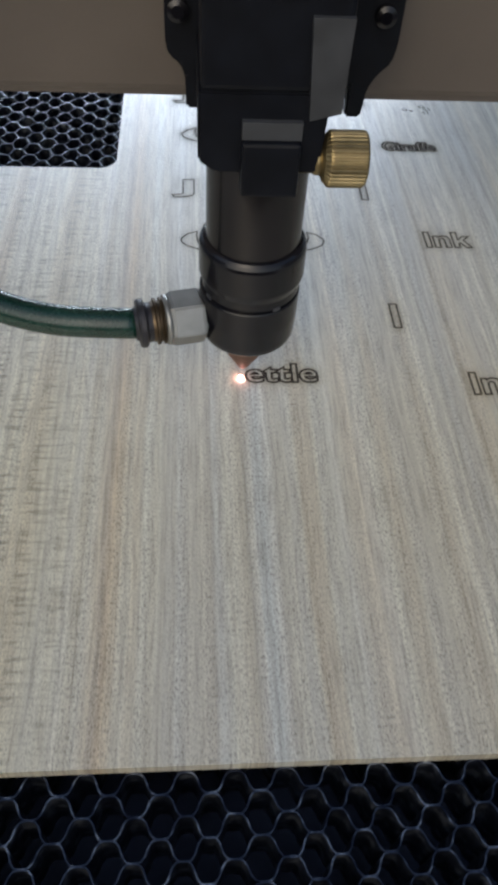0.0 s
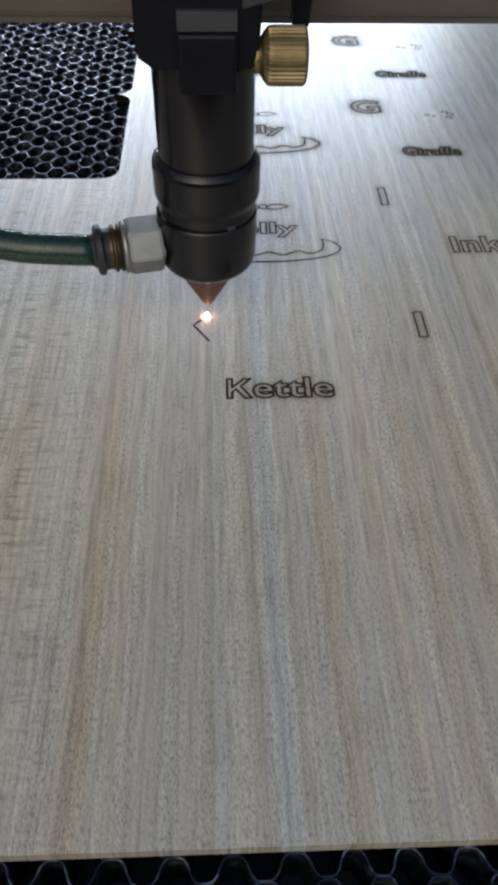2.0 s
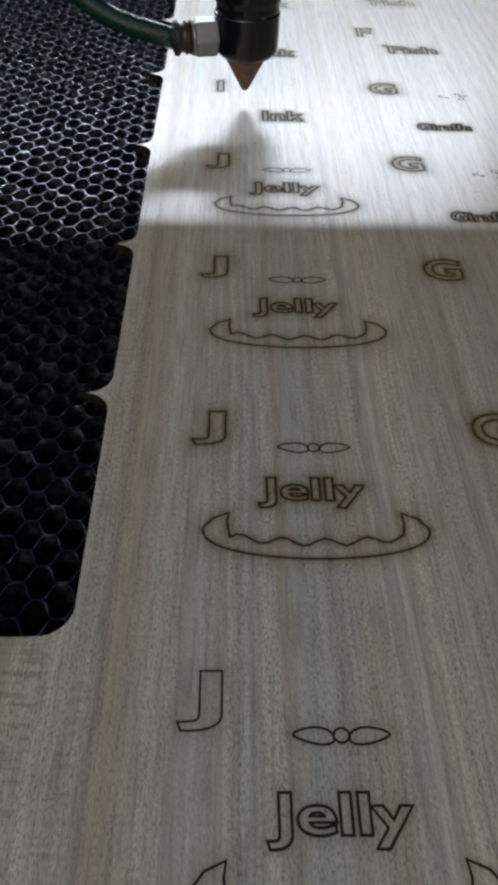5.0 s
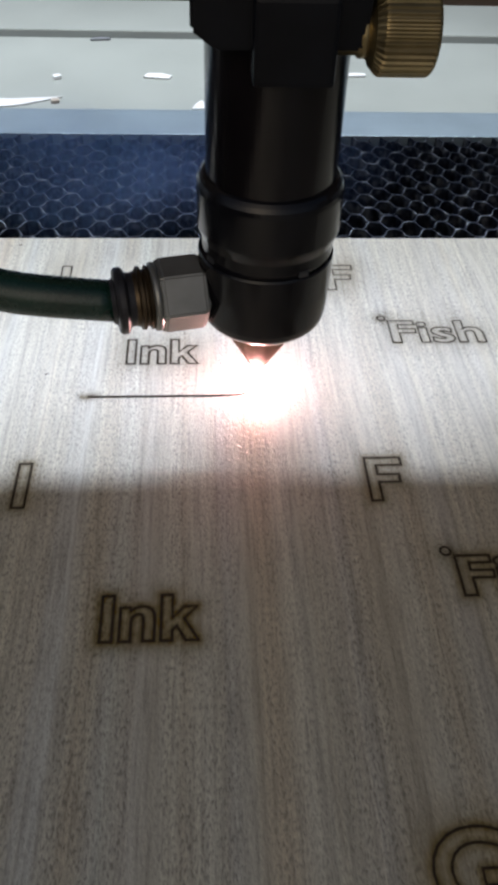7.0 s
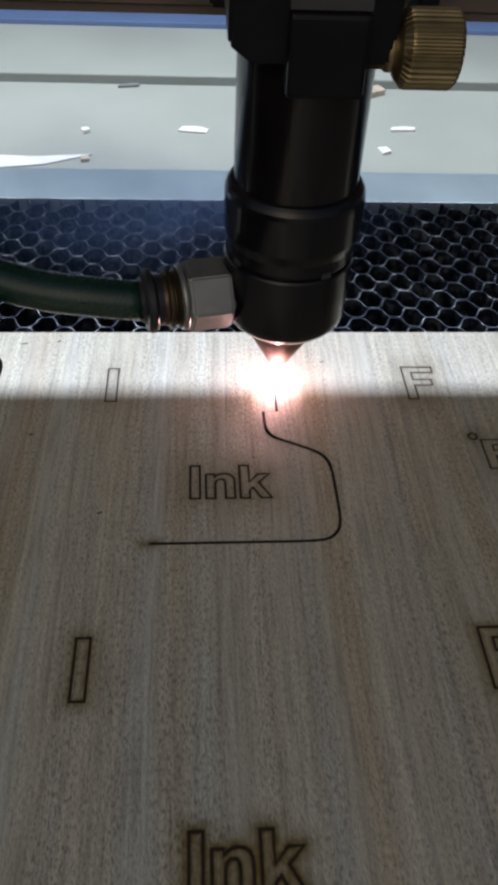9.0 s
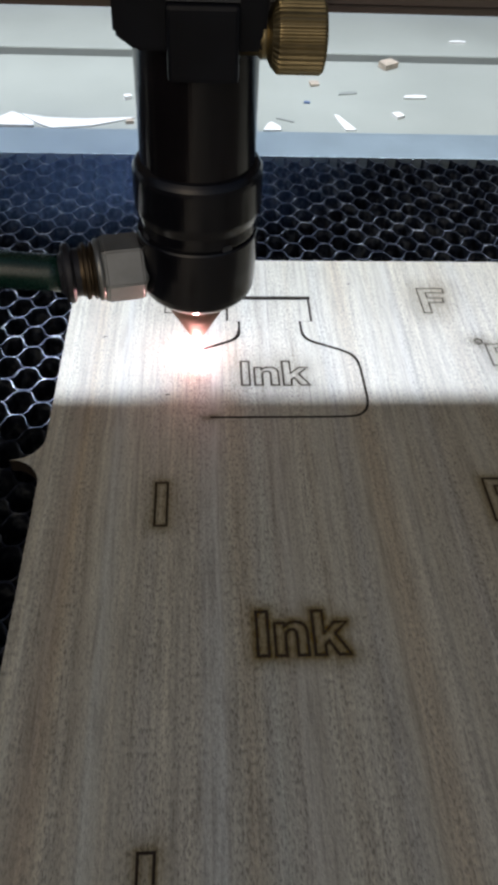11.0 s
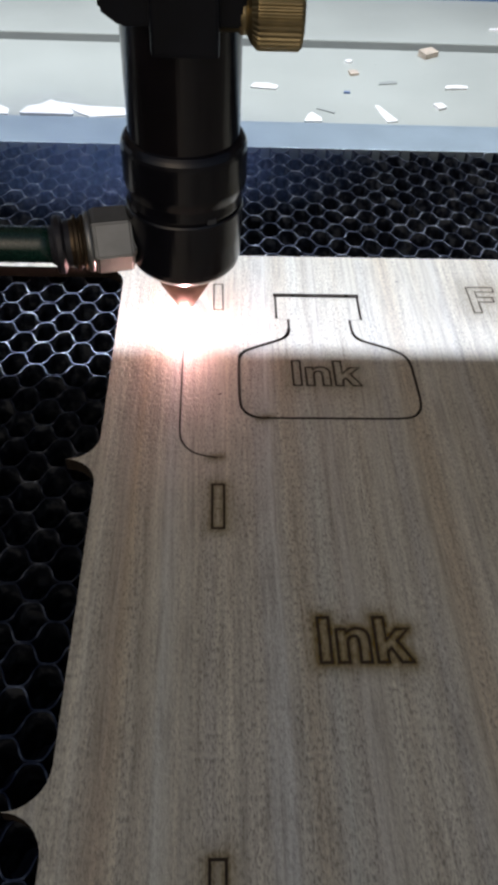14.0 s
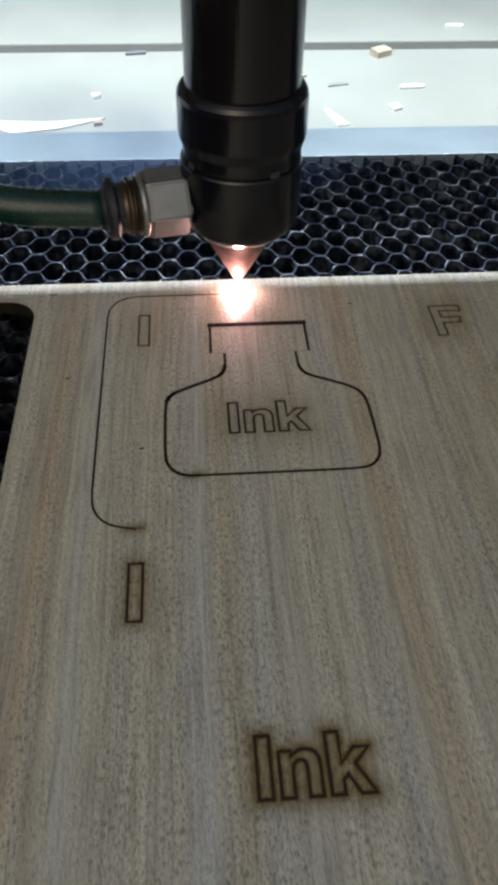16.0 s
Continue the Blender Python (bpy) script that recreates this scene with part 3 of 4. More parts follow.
# J cards
for r in (3, 4, 5, 6):
    oy = -CARD_Y * r
    engraving("engraved_letter", word_mesh("J", -2.6, oy - 10.2, 7.4, 10.6), "letter J engraved as a charred outline", 0.40, 0.35 if r == 6 else 1.1, 6.0)
    engraving("engraved_word", word_mesh("Jelly", 11.9, oy - 28.2, 22.6, 8.2), "word Jelly engraved as a charred outline", 0.5, 0.4 if r == 6 else 1.1, 6.0)
    bow = []
    for side in (-1, 1):
        bow.append([(24.5 + side * (4.6 + 3.4 * math.cos(a / 16 * math.tau)), oy - 11.2 + (1.55 if math.sin(a / 16 * math.tau) > 0 else 1.15) * math.sin(a / 16 * math.tau) * (1 - 0.35 * math.cos(a / 16 * math.tau)) + 0.35 * math.cos(a / 16 * math.tau)) for a in range(16)])
    knot = [(24.5 + 1.35 * math.cos(a / 10 * math.tau), oy - 11.0 + 1.25 * math.sin(a / 10 * math.tau)) for a in range(10)]
    engraving("engraved_bow", bow + [knot], "small bow engraved above the word", 0.42, 0.3)
    dish = []
    for i in range(33):
        a = math.pi * i / 32
        dish.append((23.5 - 23.0 * math.cos(a), oy - 33.6 - 7.4 * math.sin(a) ** 0.8))
    inner = []
    for i in range(25):
        u = 1 - i / 24
        inner.append((23.5 - 17.5 + 35.0 * u, oy - 35.8 + 0.9 * math.sin(u * 26) - 1.2 * math.sin(math.pi * u)))
    ear_r = [(44.5, oy - 31.0), (41.3, oy - 29.6), (41.6, oy - 32.0)]
    ear_l = [(5.4, oy - 32.0), (5.7, oy - 29.6), (2.5, oy - 31.0)]
    engraving("engraved_plate", [dish + ear_r + inner + ear_l], "serving dish engraved as a charred outline", 0.44, 0.35 if r == 6 else 0.9, 6.0)
# finished letters of the word in the front card
ett = word_mesh("ettle", 18.2, -487.2, 19.6, 4.9, fat=0.026)
engraving("engraved_word", ett, "letters ettle engraved as charred outlines", 0.62, 0.5)

# ---- the cut: paths with the time at which the beam is at each point ----
def shaped(x, y, w, h, times):
    return [(t, x + a * w, y + b * h) for t, (a, b) in zip(times, K_SHAPE)]


SMALL_K = shaped(11.9, -487.2, 6.1, 6.7, [-0.08, 0.12, 0.28, 0.39, 0.53, 0.61, 0.66, 0.80, 0.91, 1.0, 1.08, 1.2, 1.3])
BIG_K = shaped(-1.75, -465.9, 9.5, 10.4, [1.68, 1.85, 2.02, 2.12, 2.34, 2.5, 2.58, 2.8, 2.88, 3.0, 3.08, 3.25, 3.35])
BOTTLE = [(5.6, 10.7, -47.0), (6.3, 28.6, -47.0), (6.5, 34.6, -47.0), (6.72, 40.2, -46.9), (6.82, 42.2, -46.4), (6.92, 43.7, -44.9), (7.02, 44.5, -42.5),
          (7.3, 44.5, -35.5), (7.55, 44.4, -29.2), (7.65, 43.5, -26.7), (7.75, 41.8, -25.1), (8.0, 37.4, -22.9), (8.14, 34.2, -21.4), (8.22, 33.0, -20.2), (8.3, 32.4, -18.4),
          (8.42, 32.3, -14.0), (8.53, 35.1, -13.6), (8.96, 35.2, -5.0), (9.02, 35.2, -4.2), (9.5, 22.2, -4.2), (9.7, 16.6, -4.2), (9.78, 15.0, -4.2), (10.15, 14.9, -13.4), (10.28, 17.7, -14.0),
          (10.45, 17.6, -18.2), (10.52, 16.9, -20.0), (10.6, 15.6, -21.3), (10.95, 8.0, -24.9), (11.05, 6.3, -26.4), (11.12, 5.6, -28.4), (11.6, 5.6, -42.3), (11.7, 6.2, -44.6),
          (11.8, 7.8, -46.4), (11.9, 10.0, -47.0), (12.02, 11.2, -47.0)]
CARD = [(12.34, 0.8, -58.1), (12.43, -2.8, -57.4), (12.495, -4.9, -56.0), (12.56, -6.2, -54.0), (12.68, -6.8, -51.4), (13.0, -6.8, -43.0), (13.5, -6.8, -30.4), (14.0, -6.8, -16.1),
        (14.5, -6.8, -4.0), (14.7, -6.8, 0.6), (14.82, -6.3, 3.2), (14.94, -4.8, 5.5), (15.06, -2.6, 6.7), (15.15, -0.4, 7.1), (15.5, 10.4, 7.1), (16.0, 21.4, 7.1), (16.3, 28.0, 7.1)]


def along(path, step):
    """The path at even steps: t, x, y."""
    out = [path[0]]
    for (t0, x0, y0), (t1, x1, y1) in zip(path, path[1:]):
        n = max(1, round(math.hypot(x1 - x0, y1 - y0) / step))
        out += [(t0 + (t1 - t0) * k / n, x0 + (x1 - x0) * k / n, y0 + (y1 - y0) * k / n) for k in range(1, n + 1)]
    return out


def eased(path, rounds=2):
    """Rounds off the gentle bends of a timed path and leaves its sharp corners."""
    for _ in range(rounds):
        out = [path[0]]
        for p, q, r in zip(path, path[1:], path[2:]):
            a = Vector((q[1] - p[1], q[2] - p[2]))
            b = Vector((r[1] - q[1], r[2] - q[2]))
            if a.length > 1e-6 and b.length > 1e-6 and radians(6) < a.angle(b) < radians(62):
                out.append(tuple(q[i] + (p[i] - q[i]) * 0.25 for i in range(3)))
                out.append(tuple(q[i] + (r[i] - q[i]) * 0.25 for i in range(3)))
            else:
                out.append(q)
        path = out + [path[-1]]
    return path


BOTTLE, CARD = eased(BOTTLE), eased(CARD)
KERFS = []


def cut_line(path, step, width, label, wider=()):
    pts = along(path, step)
    plain = width
    for a, b in zip(pts, pts[1:]):
        width = next((w for t0, t1, w in wider if t0 < (a[0] + b[0]) / 2 < t1), plain)
        d = Vector((b[1] - a[1], b[2] - a[2]))
        if d.length < 1e-6:
            continue
        e = d.normalized() * width * 0.35
        bm = bmesh.new()
        ribbon(bm, [(a[1] - e.x, a[2] - e.y), (b[1] + e.x, b[2] + e.y)], width, 0.06)
        KERFS.append((part("kerf", bm, CHAR, sheet, label), b[0]))


cut_line(SMALL_K, 2.0, 0.66, "fresh charred kerf of the letter K")
cut_line(BIG_K, 2.4, 0.66, "fresh charred kerf of the letter K")
# wider stretches draw the charred wall and the shaded gap as one flat strip
cut_line(BOTTLE, 2.6, 0.58, "fresh charred kerf of the ink bottle outline", [(7.55, 8.3, 0.72), (8.42, 8.53, 0.1), (9.02, 9.78, 1.4), (10.15, 10.28, 0.1), (10.4, 11.1, 0.85)])
cut_line(CARD, 3.0, 0.40, "fresh charred kerf of the card outline")

for (t, x, y) in (BOTTLE[0], CARD[0]):
    film = new("start_stain", stain_mesh([[(x - 1.2, y), (x, y), (x + 1.0, y + 0.2)]], 2.6, 0.35))
    film.parent = sheet
    film["label"] = "brown scorch where the cut starts"
    KERFS.append((film, t + 0.1))
for x, y, l in ((-20.0, 8.6, 1.6), (-12.0, 9.5, 0.8), (46.0, 2.0, 0.7), (1.0, -40.0, 0.9), (-14.0, -20.0, 0.8), (60.0, -200.0, 1.0)):
    bm = bmesh.new()
    ribbon(bm, [(x, y), (x + l, y + 0.25)], 0.35, 0.05)
    part("nick", bm, CHAR, sheet, "tiny dark nick in the veneer")

# ---- laser head ----
head = tagged(new("laser_head"), "black laser cutting head with copper nozzle and brass knob", "laser head")
part("nozzle_tip", lathe([(0.7, 4.9), (1.0, 4.6), (1.25, 4.9), (1.9, 5.9), (7.9, 17.0), (8.0, 18.4)]), COPPER, head, "copper nozzle tip", True)
part("nozzle_body", lathe([(7.9, 17.8), (8.2, 17.3), (9.2, 17.3), (9.8, 17.6), (10.9, 18.7), (11.35, 19.4), (11.6, 20.6), (11.85, 26.0), (11.9, 32.0), (11.7, 32.4), (11.2, 32.5), (11.2, 32.8)], 96), ANODISED, head, "black anodised nozzle body with a rounded lower rim")
part("seat_ring", lathe([(11.0, 32.6), (11.35, 32.8), (11.45, 33.2), (11.4, 35.4), (11.0, 35.6)], 96), ANODISED, head, "black ring recessed under the collar")
part("collar", lathe([(11.2, 35.3), (11.6, 35.3), (12.1, 36.8), (12.25, 37.4), (12.25, 44.0), (12.1, 44.8), (11.75, 45.5), (11.3, 46.0), (10.8, 46.2), (10.6, 46.2)], 96), ANODISED, head, "glossy black lock collar")
for a in (-62, -150):
    bm = box(bmesh.new(), -0.9, 0.9, -0.28, 0.28, -0.5, 0.5, bevel=0.15)
    bm.transform(pose(11.45 * MM * math.cos(radians(a)), 11.45 * MM * math.sin(radians(a)), 33.0 * MM, 0, 0, a + 90))
    part("spanner_notch", bm, GREYFACE, head, "small bright nick at the seam")
part("lens_tube", lathe([(10.7, 45.0), (10.7, 69.0)], 96), TUBE, head, "black lens tube")
bm = prism([(-12.5, 70.6), (-9.2, 68.2), (10.6, 68.4), (11.4, 84.0), (-12.3, 84.0)], -12.0, 12)
bmesh.ops.bevel(bm, geom=bm.edges[:], offset=0.5 * MM, segments=2, affect="EDGES")
part("clamp_block", bm, PLATE, head, "black clamp block round the tube")
bm = box(bmesh.new(), -4.4, 6.6, -14.2, -8.0, 64.4, 75.4, bevel=0.7)
part("clamp_screw_plate", bm, PLATE, head, "black clamping plate")
bm = prism([(-4.4, 75.6), (6.6, 75.6), (6.6, 79.0), (-4.4, 79.0)], -13.2, -10.2)
part("plate_lip", bm, GREYFACE, head, "paler grey upper face of the plate")
bm = box(bmesh.new(), -12.0, 13.6, -12.4, 12.0, 84.2, 190, bevel=1.0)
part("carriage_body", bm, PLATE, head, "black carriage body")
bm = prism([(7.6, 79.5), (13.2, 81.0), (13.4, 97.0), (6.4, 97.0)], -13.4, -11.6)
part("side_facet", bm, GREYFACE, head, "paler grey side facet")
wing = [(-18.6, 190), (-18.6, 81.0), (-17.8, 78.8), (-15.8, 77.4), (-14.8, 75.0), (-14.6, 68.3), (-11.0, 68.3), (-11.0, 74.0), (19.0, 74.0), (19.0, 67.0), (22.4, 67.0), (23.0, 73.0), (24.6, 76.0), (27.2, 78.5), (27.8, 82.0), (27.8, 190)]
bm = prism(wing, 12.3, 19.0)
bmesh.ops.bevel(bm, geom=bm.edges[:], offset=0.5 * MM, segments=2, affect="EDGES")
part("bracket_plate", bm, PLATE, head, "black winged bracket plate")
for sx in (-16.0, 24.0):
    bm = lathe([(1.0, 0.0), (2.1, 0.2), (2.1, 1.8), (1.2, 2.2)], 24)
    bm.transform(pose(sx * MM, 12.2 * MM, 88 * MM, 90, 0, 0))
    part("screw", bm, ANODISED, head, "dark steel screw")
knob = part("knob", lathe([(2.8, 10.9), (4.2, 11.6), (5.1, 12.6), (5.2, 13.0), (5.2, 19.4), (4.9, 19.9), (3.9, 20.1)], 144, "x", 36, 0.13), BRASS, head, "knurled aged brass knob")
knob.location = (0, -9.0 * MM, 69.8 * MM)
bm = lathe([(2.7, 6.2), (2.7, 9.6), (3.1, 10.0), (3.1, 11.2)], 40, "x")
part("shaft", bm, BRASS, knob, "smooth brass shaft", True)
# air fitting, turned a little towards the front
hexb = lathe([(4.6, -8.6), (4.6, -10.4), (6.1, -10.5), (6.75, -11.0), (6.75, -18.2), (6.1, -19.0), (5.0, -19.2)], 6, "x")
bmesh.ops.bevel(hexb, geom=hexb.edges[:], offset=0.3 * MM, segments=2, affect="EDGES")
fit = part("air_fitting", hexb, NICKEL, head, "nickel-plated hexagonal air fitting")
fit.matrix_basis = pose(0, 0, 24.3 * MM, 0, 0, 12)
part("washer", lathe([(4.6, -18.5), (6.0, -18.8), (6.15, -19.3), (6.0, -19.9), (5.1, -20.1)], 48, "x"), NICKEL, fit, "thin bright steel washer", True)
part("thread", lathe([(4.4, -19.9), (5.5, -20.1), (5.7, -20.6), (5.0, -21.0), (5.0, -21.3), (5.6, -21.6), (5.6, -22.2), (5.0, -22.5), (4.8, -23.1)], 48, "x"), TARNISH, fit, "dull brown threads")
part("release_ring", lathe([(4.2, -22.8), (4.7, -23.1), (4.8, -24.2), (5.5, -24.5), (5.9, -24.9), (5.9, -25.8), (5.5, -26.3), (4.2, -26.5), (3.7, -27.2)], 48, "x"), RUBBER, fit, "black flanged release ring")


def tube_mesh(pts, radius, steps=24):
    bm = bmesh.new()
    rings = []
    for i, p in enumerate(pts):
        a, b = pts[max(0, i - 1)], pts[min(len(pts) - 1, i + 1)]
        d = (Vector(b) - Vector(a)).normalized()
        s = d.cross(Vector((0, 1, 0))).normalized()
        u = s.cross(d).normalized()
        rings.append([bm.verts.new((Vector(p) + (s * math.cos(q / steps * math.tau) + u * math.sin(q / steps * math.tau)) * radius) * MM) for q in range(steps)])
    for a, b in zip(rings, rings[1:]):
        for i in range(steps):
            bm.faces.new((a[i], a[(i + 1) % steps], b[(i + 1) % steps], b[i]))
    bm.faces.new(rings[0][::-1])
    bm.faces.new(rings[-1])
    bmesh.ops.recalc_face_normals(bm, faces=bm.faces)
    return bm


hose_pts = []
for i in range(60):
    s = i * 2.6
    a = radians(min(105, max(0, (s - 14) * 1.05)))
    if not hose_pts:
        hose_pts.append((0.0, 0.0, 0.0))
    else:
        px, py, pz = hose_pts[-1]
        hose_pts.append((px - 2.6 * math.cos(a), py - 0.23 * max(0.0, 1 - s / 40) + 0.2 * min(1.0, s / 60), pz + 2.6 * math.sin(a)))
hose = part("air_hose", tube_mesh(hose_pts, 3.65), HOSE, head, "dark green rubber air hose", True)
HOSE_AT = (-25.9 * MM, -5.4 * MM, 24.3 * MM)
hose.location = HOSE_AT

# the column stands a little off the axis of the tip
for ob in head.children:
    if ob.name.split(".")[0] not in ("nozzle_tip", "air_fitting", "air_hose"):
        ob.location.x += (0.8 if ob.name.startswith("nozzle_body") else 1.0) * MM
    elif ob.name.startswith("nozzle_tip"):
        ob.location.x += 0.4 * MM

spark_bm = bmesh.new()
bmesh.ops.create_uvsphere(spark_bm, u_segments=16, v_segments=10, radius=0.42 * MM)
spark = part("spark", spark_bm, SPARK, head, "small glowing spark under the nozzle", True)
flame_bm = bmesh.new()
bmesh.ops.create_uvsphere(flame_bm, u_segments=20, v_segments=12, radius=1.5 * MM)
bmesh.ops.scale(flame_bm, vec=(1, 1, 1.2), verts=flame_bm.verts)
flame = part("flame", flame_bm, FLAME, head, "bright white-pink cutting flame", True)

# glowing shells added round the flame to paint in camera bloom
for r, glow in ((1.9, BLOOMS[1]), (2.6, BLOOMS[2])):
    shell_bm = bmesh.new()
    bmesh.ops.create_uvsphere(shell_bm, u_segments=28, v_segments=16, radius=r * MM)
    part("plume", shell_bm, glow, flame, "faint pink shell painting camera bloom round the flame", True)
bloom_bm = bmesh.new()
bmesh.ops.create_uvsphere(bloom_bm, u_segments=32, v_segments=18, radius=3.7 * MM)
flare = part("flare", bloom_bm, BLOOMS[0], head, "bright pink shell standing in for camera bloom", True)
for r, glow in ((4.7, BLOOMS[1]), (6.2, BLOOMS[2])):
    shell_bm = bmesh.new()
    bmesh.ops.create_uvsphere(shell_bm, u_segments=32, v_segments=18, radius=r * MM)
    part("plume", shell_bm, glow, flare, "faint pink shell widening the painted camera bloom", True)

# ---- smoke drifting off the cut ----
smoke = tagged(new("smoke_wisp"), "thin bluish smoke drifting off the fresh cut", "smoke")


def wisp(cx, cy, cz, wx, wz, thick, bend):
    """A soft bent veil of smoke, densest in its middle."""
    nx, nz = 22, 18
    verts, dens = [], []
    for j in range(nz):
        for i in range(nx):
            u, v = i / (nx - 1) * 2 - 1, j / (nz - 1) * 2 - 1
            verts.append(((cx + u * wx) * MM, (cy + bend * math.sin(u * 2.1 + v) + 2.0 * noise.noise((u * 2, v * 2, cx))) * MM, (cz + v * wz) * MM))
            r = math.hypot(u, v)
            dens.append(thick * max(0.0, 1 - r) ** 1.4 * (0.75 + 0.6 * noise.noise((u * 1.7 + cx, v * 1.7, cz))))
    me = bpy.data.meshes.new("smoke_veil")
    me.from_pydata(verts, [], [(j * nx + i, j * nx + i + 1, (j + 1) * nx + i + 1, (j + 1) * nx + i) for j in range(nz - 1) for i in range(nx - 1)])
    at = me.attributes.new("cover", "FLOAT", "POINT")
    at.data.foreach_set("value", np.array(dens, np.float32))
    me.materials.append(SMOKE)
    for p in me.polygons:
        p.use_smooth = True
    ob = new("smoke_veil", me)
    ob.parent = smoke
    return ob


wisp(-24, 44, 14, 46, 22, 0.36, 4)
wisp(-46, 58, 14, 60, 22, 0.34, 6)
wisp(10, 54, 12, 42, 20, 0.34, 5)

# ---- sparks thrown off the letter as it is cut ----
FLYING = []
for heading, length in ((-11, 8.0), (4, 7.0), (-14, 4.0), (52, 12.0)):
    bm = bmesh.new()
    bmesh.ops.create_uvsphere(bm, u_segments=10, v_segments=8, radius=1.0 * MM)
    bmesh.ops.scale(bm, vec=(length / 2, 0.1, 0.1), verts=bm.verts)
    ob = tagged(mesh_object("flying_spark", bm, EMBER, smooth=True), "thin glowing orange spark flying off the cut", "spark", "sparks off the cut")
    FLYING.append((ob, heading))

# ---- gantry ----
gantry = tagged(new("gantry_beam"), "long brown-grey metal gantry beam carrying the head", "gantry beam")
part("rail_profile", box(bmesh.new(), -419, 479, 0, 30, 63.5, 175, bevel=1.5), BEAM, gantry)
# strip added below the profile to set where the beam's shadow edge falls
part("lower_lip", box(bmesh.new(), -419, 479, 1.5, 10, 61.8, 63.4, bevel=0.4), BEAM, gantry, "narrow strip added under the beam to place its shadow edge")


# ---- offcuts on the tray ----
def scrap(name, x, y, pts, thick, turn, mat, label, tilt=0.0):
    bm = bmesh.new()
    top = [bm.verts.new((a * MM, b * MM, thick * MM)) for a, b in pts]
    low = [bm.verts.new((a * MM, b * MM, 0)) for a, b in pts]
    n = len(pts)
    bm.faces.new(top)
    bm.faces.new(low[::-1])
    for i in range(n):
        bm.faces.new((low[i], low[(i + 1) % n], top[(i + 1) % n], top[i]))
    bmesh.ops.recalc_face_normals(bm, faces=bm.faces)
    ob = mesh_object(name, bm, mat)
    ob.matrix_world = pose(x * MM, y * MM, -3.95 * MM, tilt, 0, turn)
    return tagged(ob, label, "offcut", "offcuts on the tray")


SLIVER = [(-4, -0.8), (3.5, -1.2), (4.2, 0.2), (1, 1.2), (-3, 0.9)]
CHIP = [(-1.4, -1.2), (1.3, -1.0), (1.5, 1.0), (-1.0, 1.3)]
WEDGE = [(-1.2, -5.6), (2.8, -5.4), (-0.6, 7.6), (-2.0, 7.8)]
BLOCK = [(-3.6, -2.2), (3.4, -2.8), (4.0, 1.8), (-2.8, 2.6)]
TRIANGLE = [(-3.4, -3.2), (2.8, -3.4), (3.0, -0.6), (0.4, 3.6), (-1.4, 1.8)]
scrap("plywood_offcut", 85.5, 165, BLOCK, 2.2, 38, PLYEDGE, "small brown plywood offcut lying on the tray", 4)
scrap("paper_offcut", 90.5, 133.5, [(1.15 * a, 1.25 * b) for a, b in SLIVER], 0.7, 7, PAPER, "thin white offcut sliver on the tray")
scrap("paper_offcut", 65, 136.5, SLIVER, 0.35, 16, GREYPAPER, "thin grey offcut sliver on the tray")
scrap("paper_offcut", 60.3, 108.5, WEDGE, 0.4, 8, PAPER, "narrow white offcut wedge on the tray")
scrap("paper_offcut", 81, 116, [(1.3 * a, 1.7 * b) for a, b in CHIP], 0.9, 24, PAPER, "tiny white offcut chip on the tray")
scrap("paper_offcut", 33.8, 104.5, TRIANGLE, 0.8, 4, PAPER, "small white triangular offcut on the tray")
scrap("plywood_offcut", 53, 145, [(1.35 * a, 1.7 * b) for a, b in CHIP], 0.8, 12, PLYEDGE, "tiny brown plywood chip on the tray")
scrap("paper_offcut", 18, 130.5, [(1.25 * a, 2.0 * b) for a, b in SLIVER], 0.6, -4, PAPER, "thick white offcut sliver on the tray")
scrap("plywood_offcut", -18, 128, CHIP, 1.2, 30, PAPER, "tiny pale offcut chip on the tray")
scrap("plywood_offcut", -16, 107, CHIP, 1.0, 10, PLYEDGE, "tiny brown plywood chip on the tray")
scrap("plywood_offcut", -6, 168, SLIVER, 0.8, 12, GROOVE, "dark brown splinter at the slot")
scrap("paper_offcut", 122, 196, SLIVER, 0.8, 4, PAPER, "thin white offcut sliver on the rear tray")
scrap("foil_offcut", -36, 105, [(-18, 7), (-9, 4.2), (4, 3.4), (22, 5.6), (8, -1.6), (-6, -4.4), (-11, -1.0)], 0.5, 0, PAPER, "curved torn white strip lying on the tray")
scrap("foil_offcut", -57, 104, [(-9, -3.8), (-7, 1.5), (-3, 3.0), (0, 7.2), (5, 3.2), (8.5, -1.0), (9, -3.9)], 1.6, 0, PAPER, "heaped white torn scrap at the tray's edge")
scrap("foil_offcut", -75, 104, [(-8, -3.5), (-6, 3.2), (0, 4.0), (4.6, 0.5), (5, -3.4)], 1.0, 0, PAPER, "white torn scrap corner at the tray's edge")
scrap("paper_offcut", 39, 111, [(-3.2, 1.4), (-2.6, 2.0), (3.4, -1.4), (2.8, -2.0)], 0.3, 0, GREYPAPER, "thin grey splinter on the tray")
scrap("paper_offcut", 48.4, 127, [(-1.2, -0.6), (1.1, -0.8), (1.3, 0.6), (-0.9, 0.8)], 0.5, 0, PANEL, "tiny blue chip on the tray")
scrap("paper_offcut", 52.5, 156, CHIP, 0.8, 35, PAPER, "tiny white offcut chip on the tray")


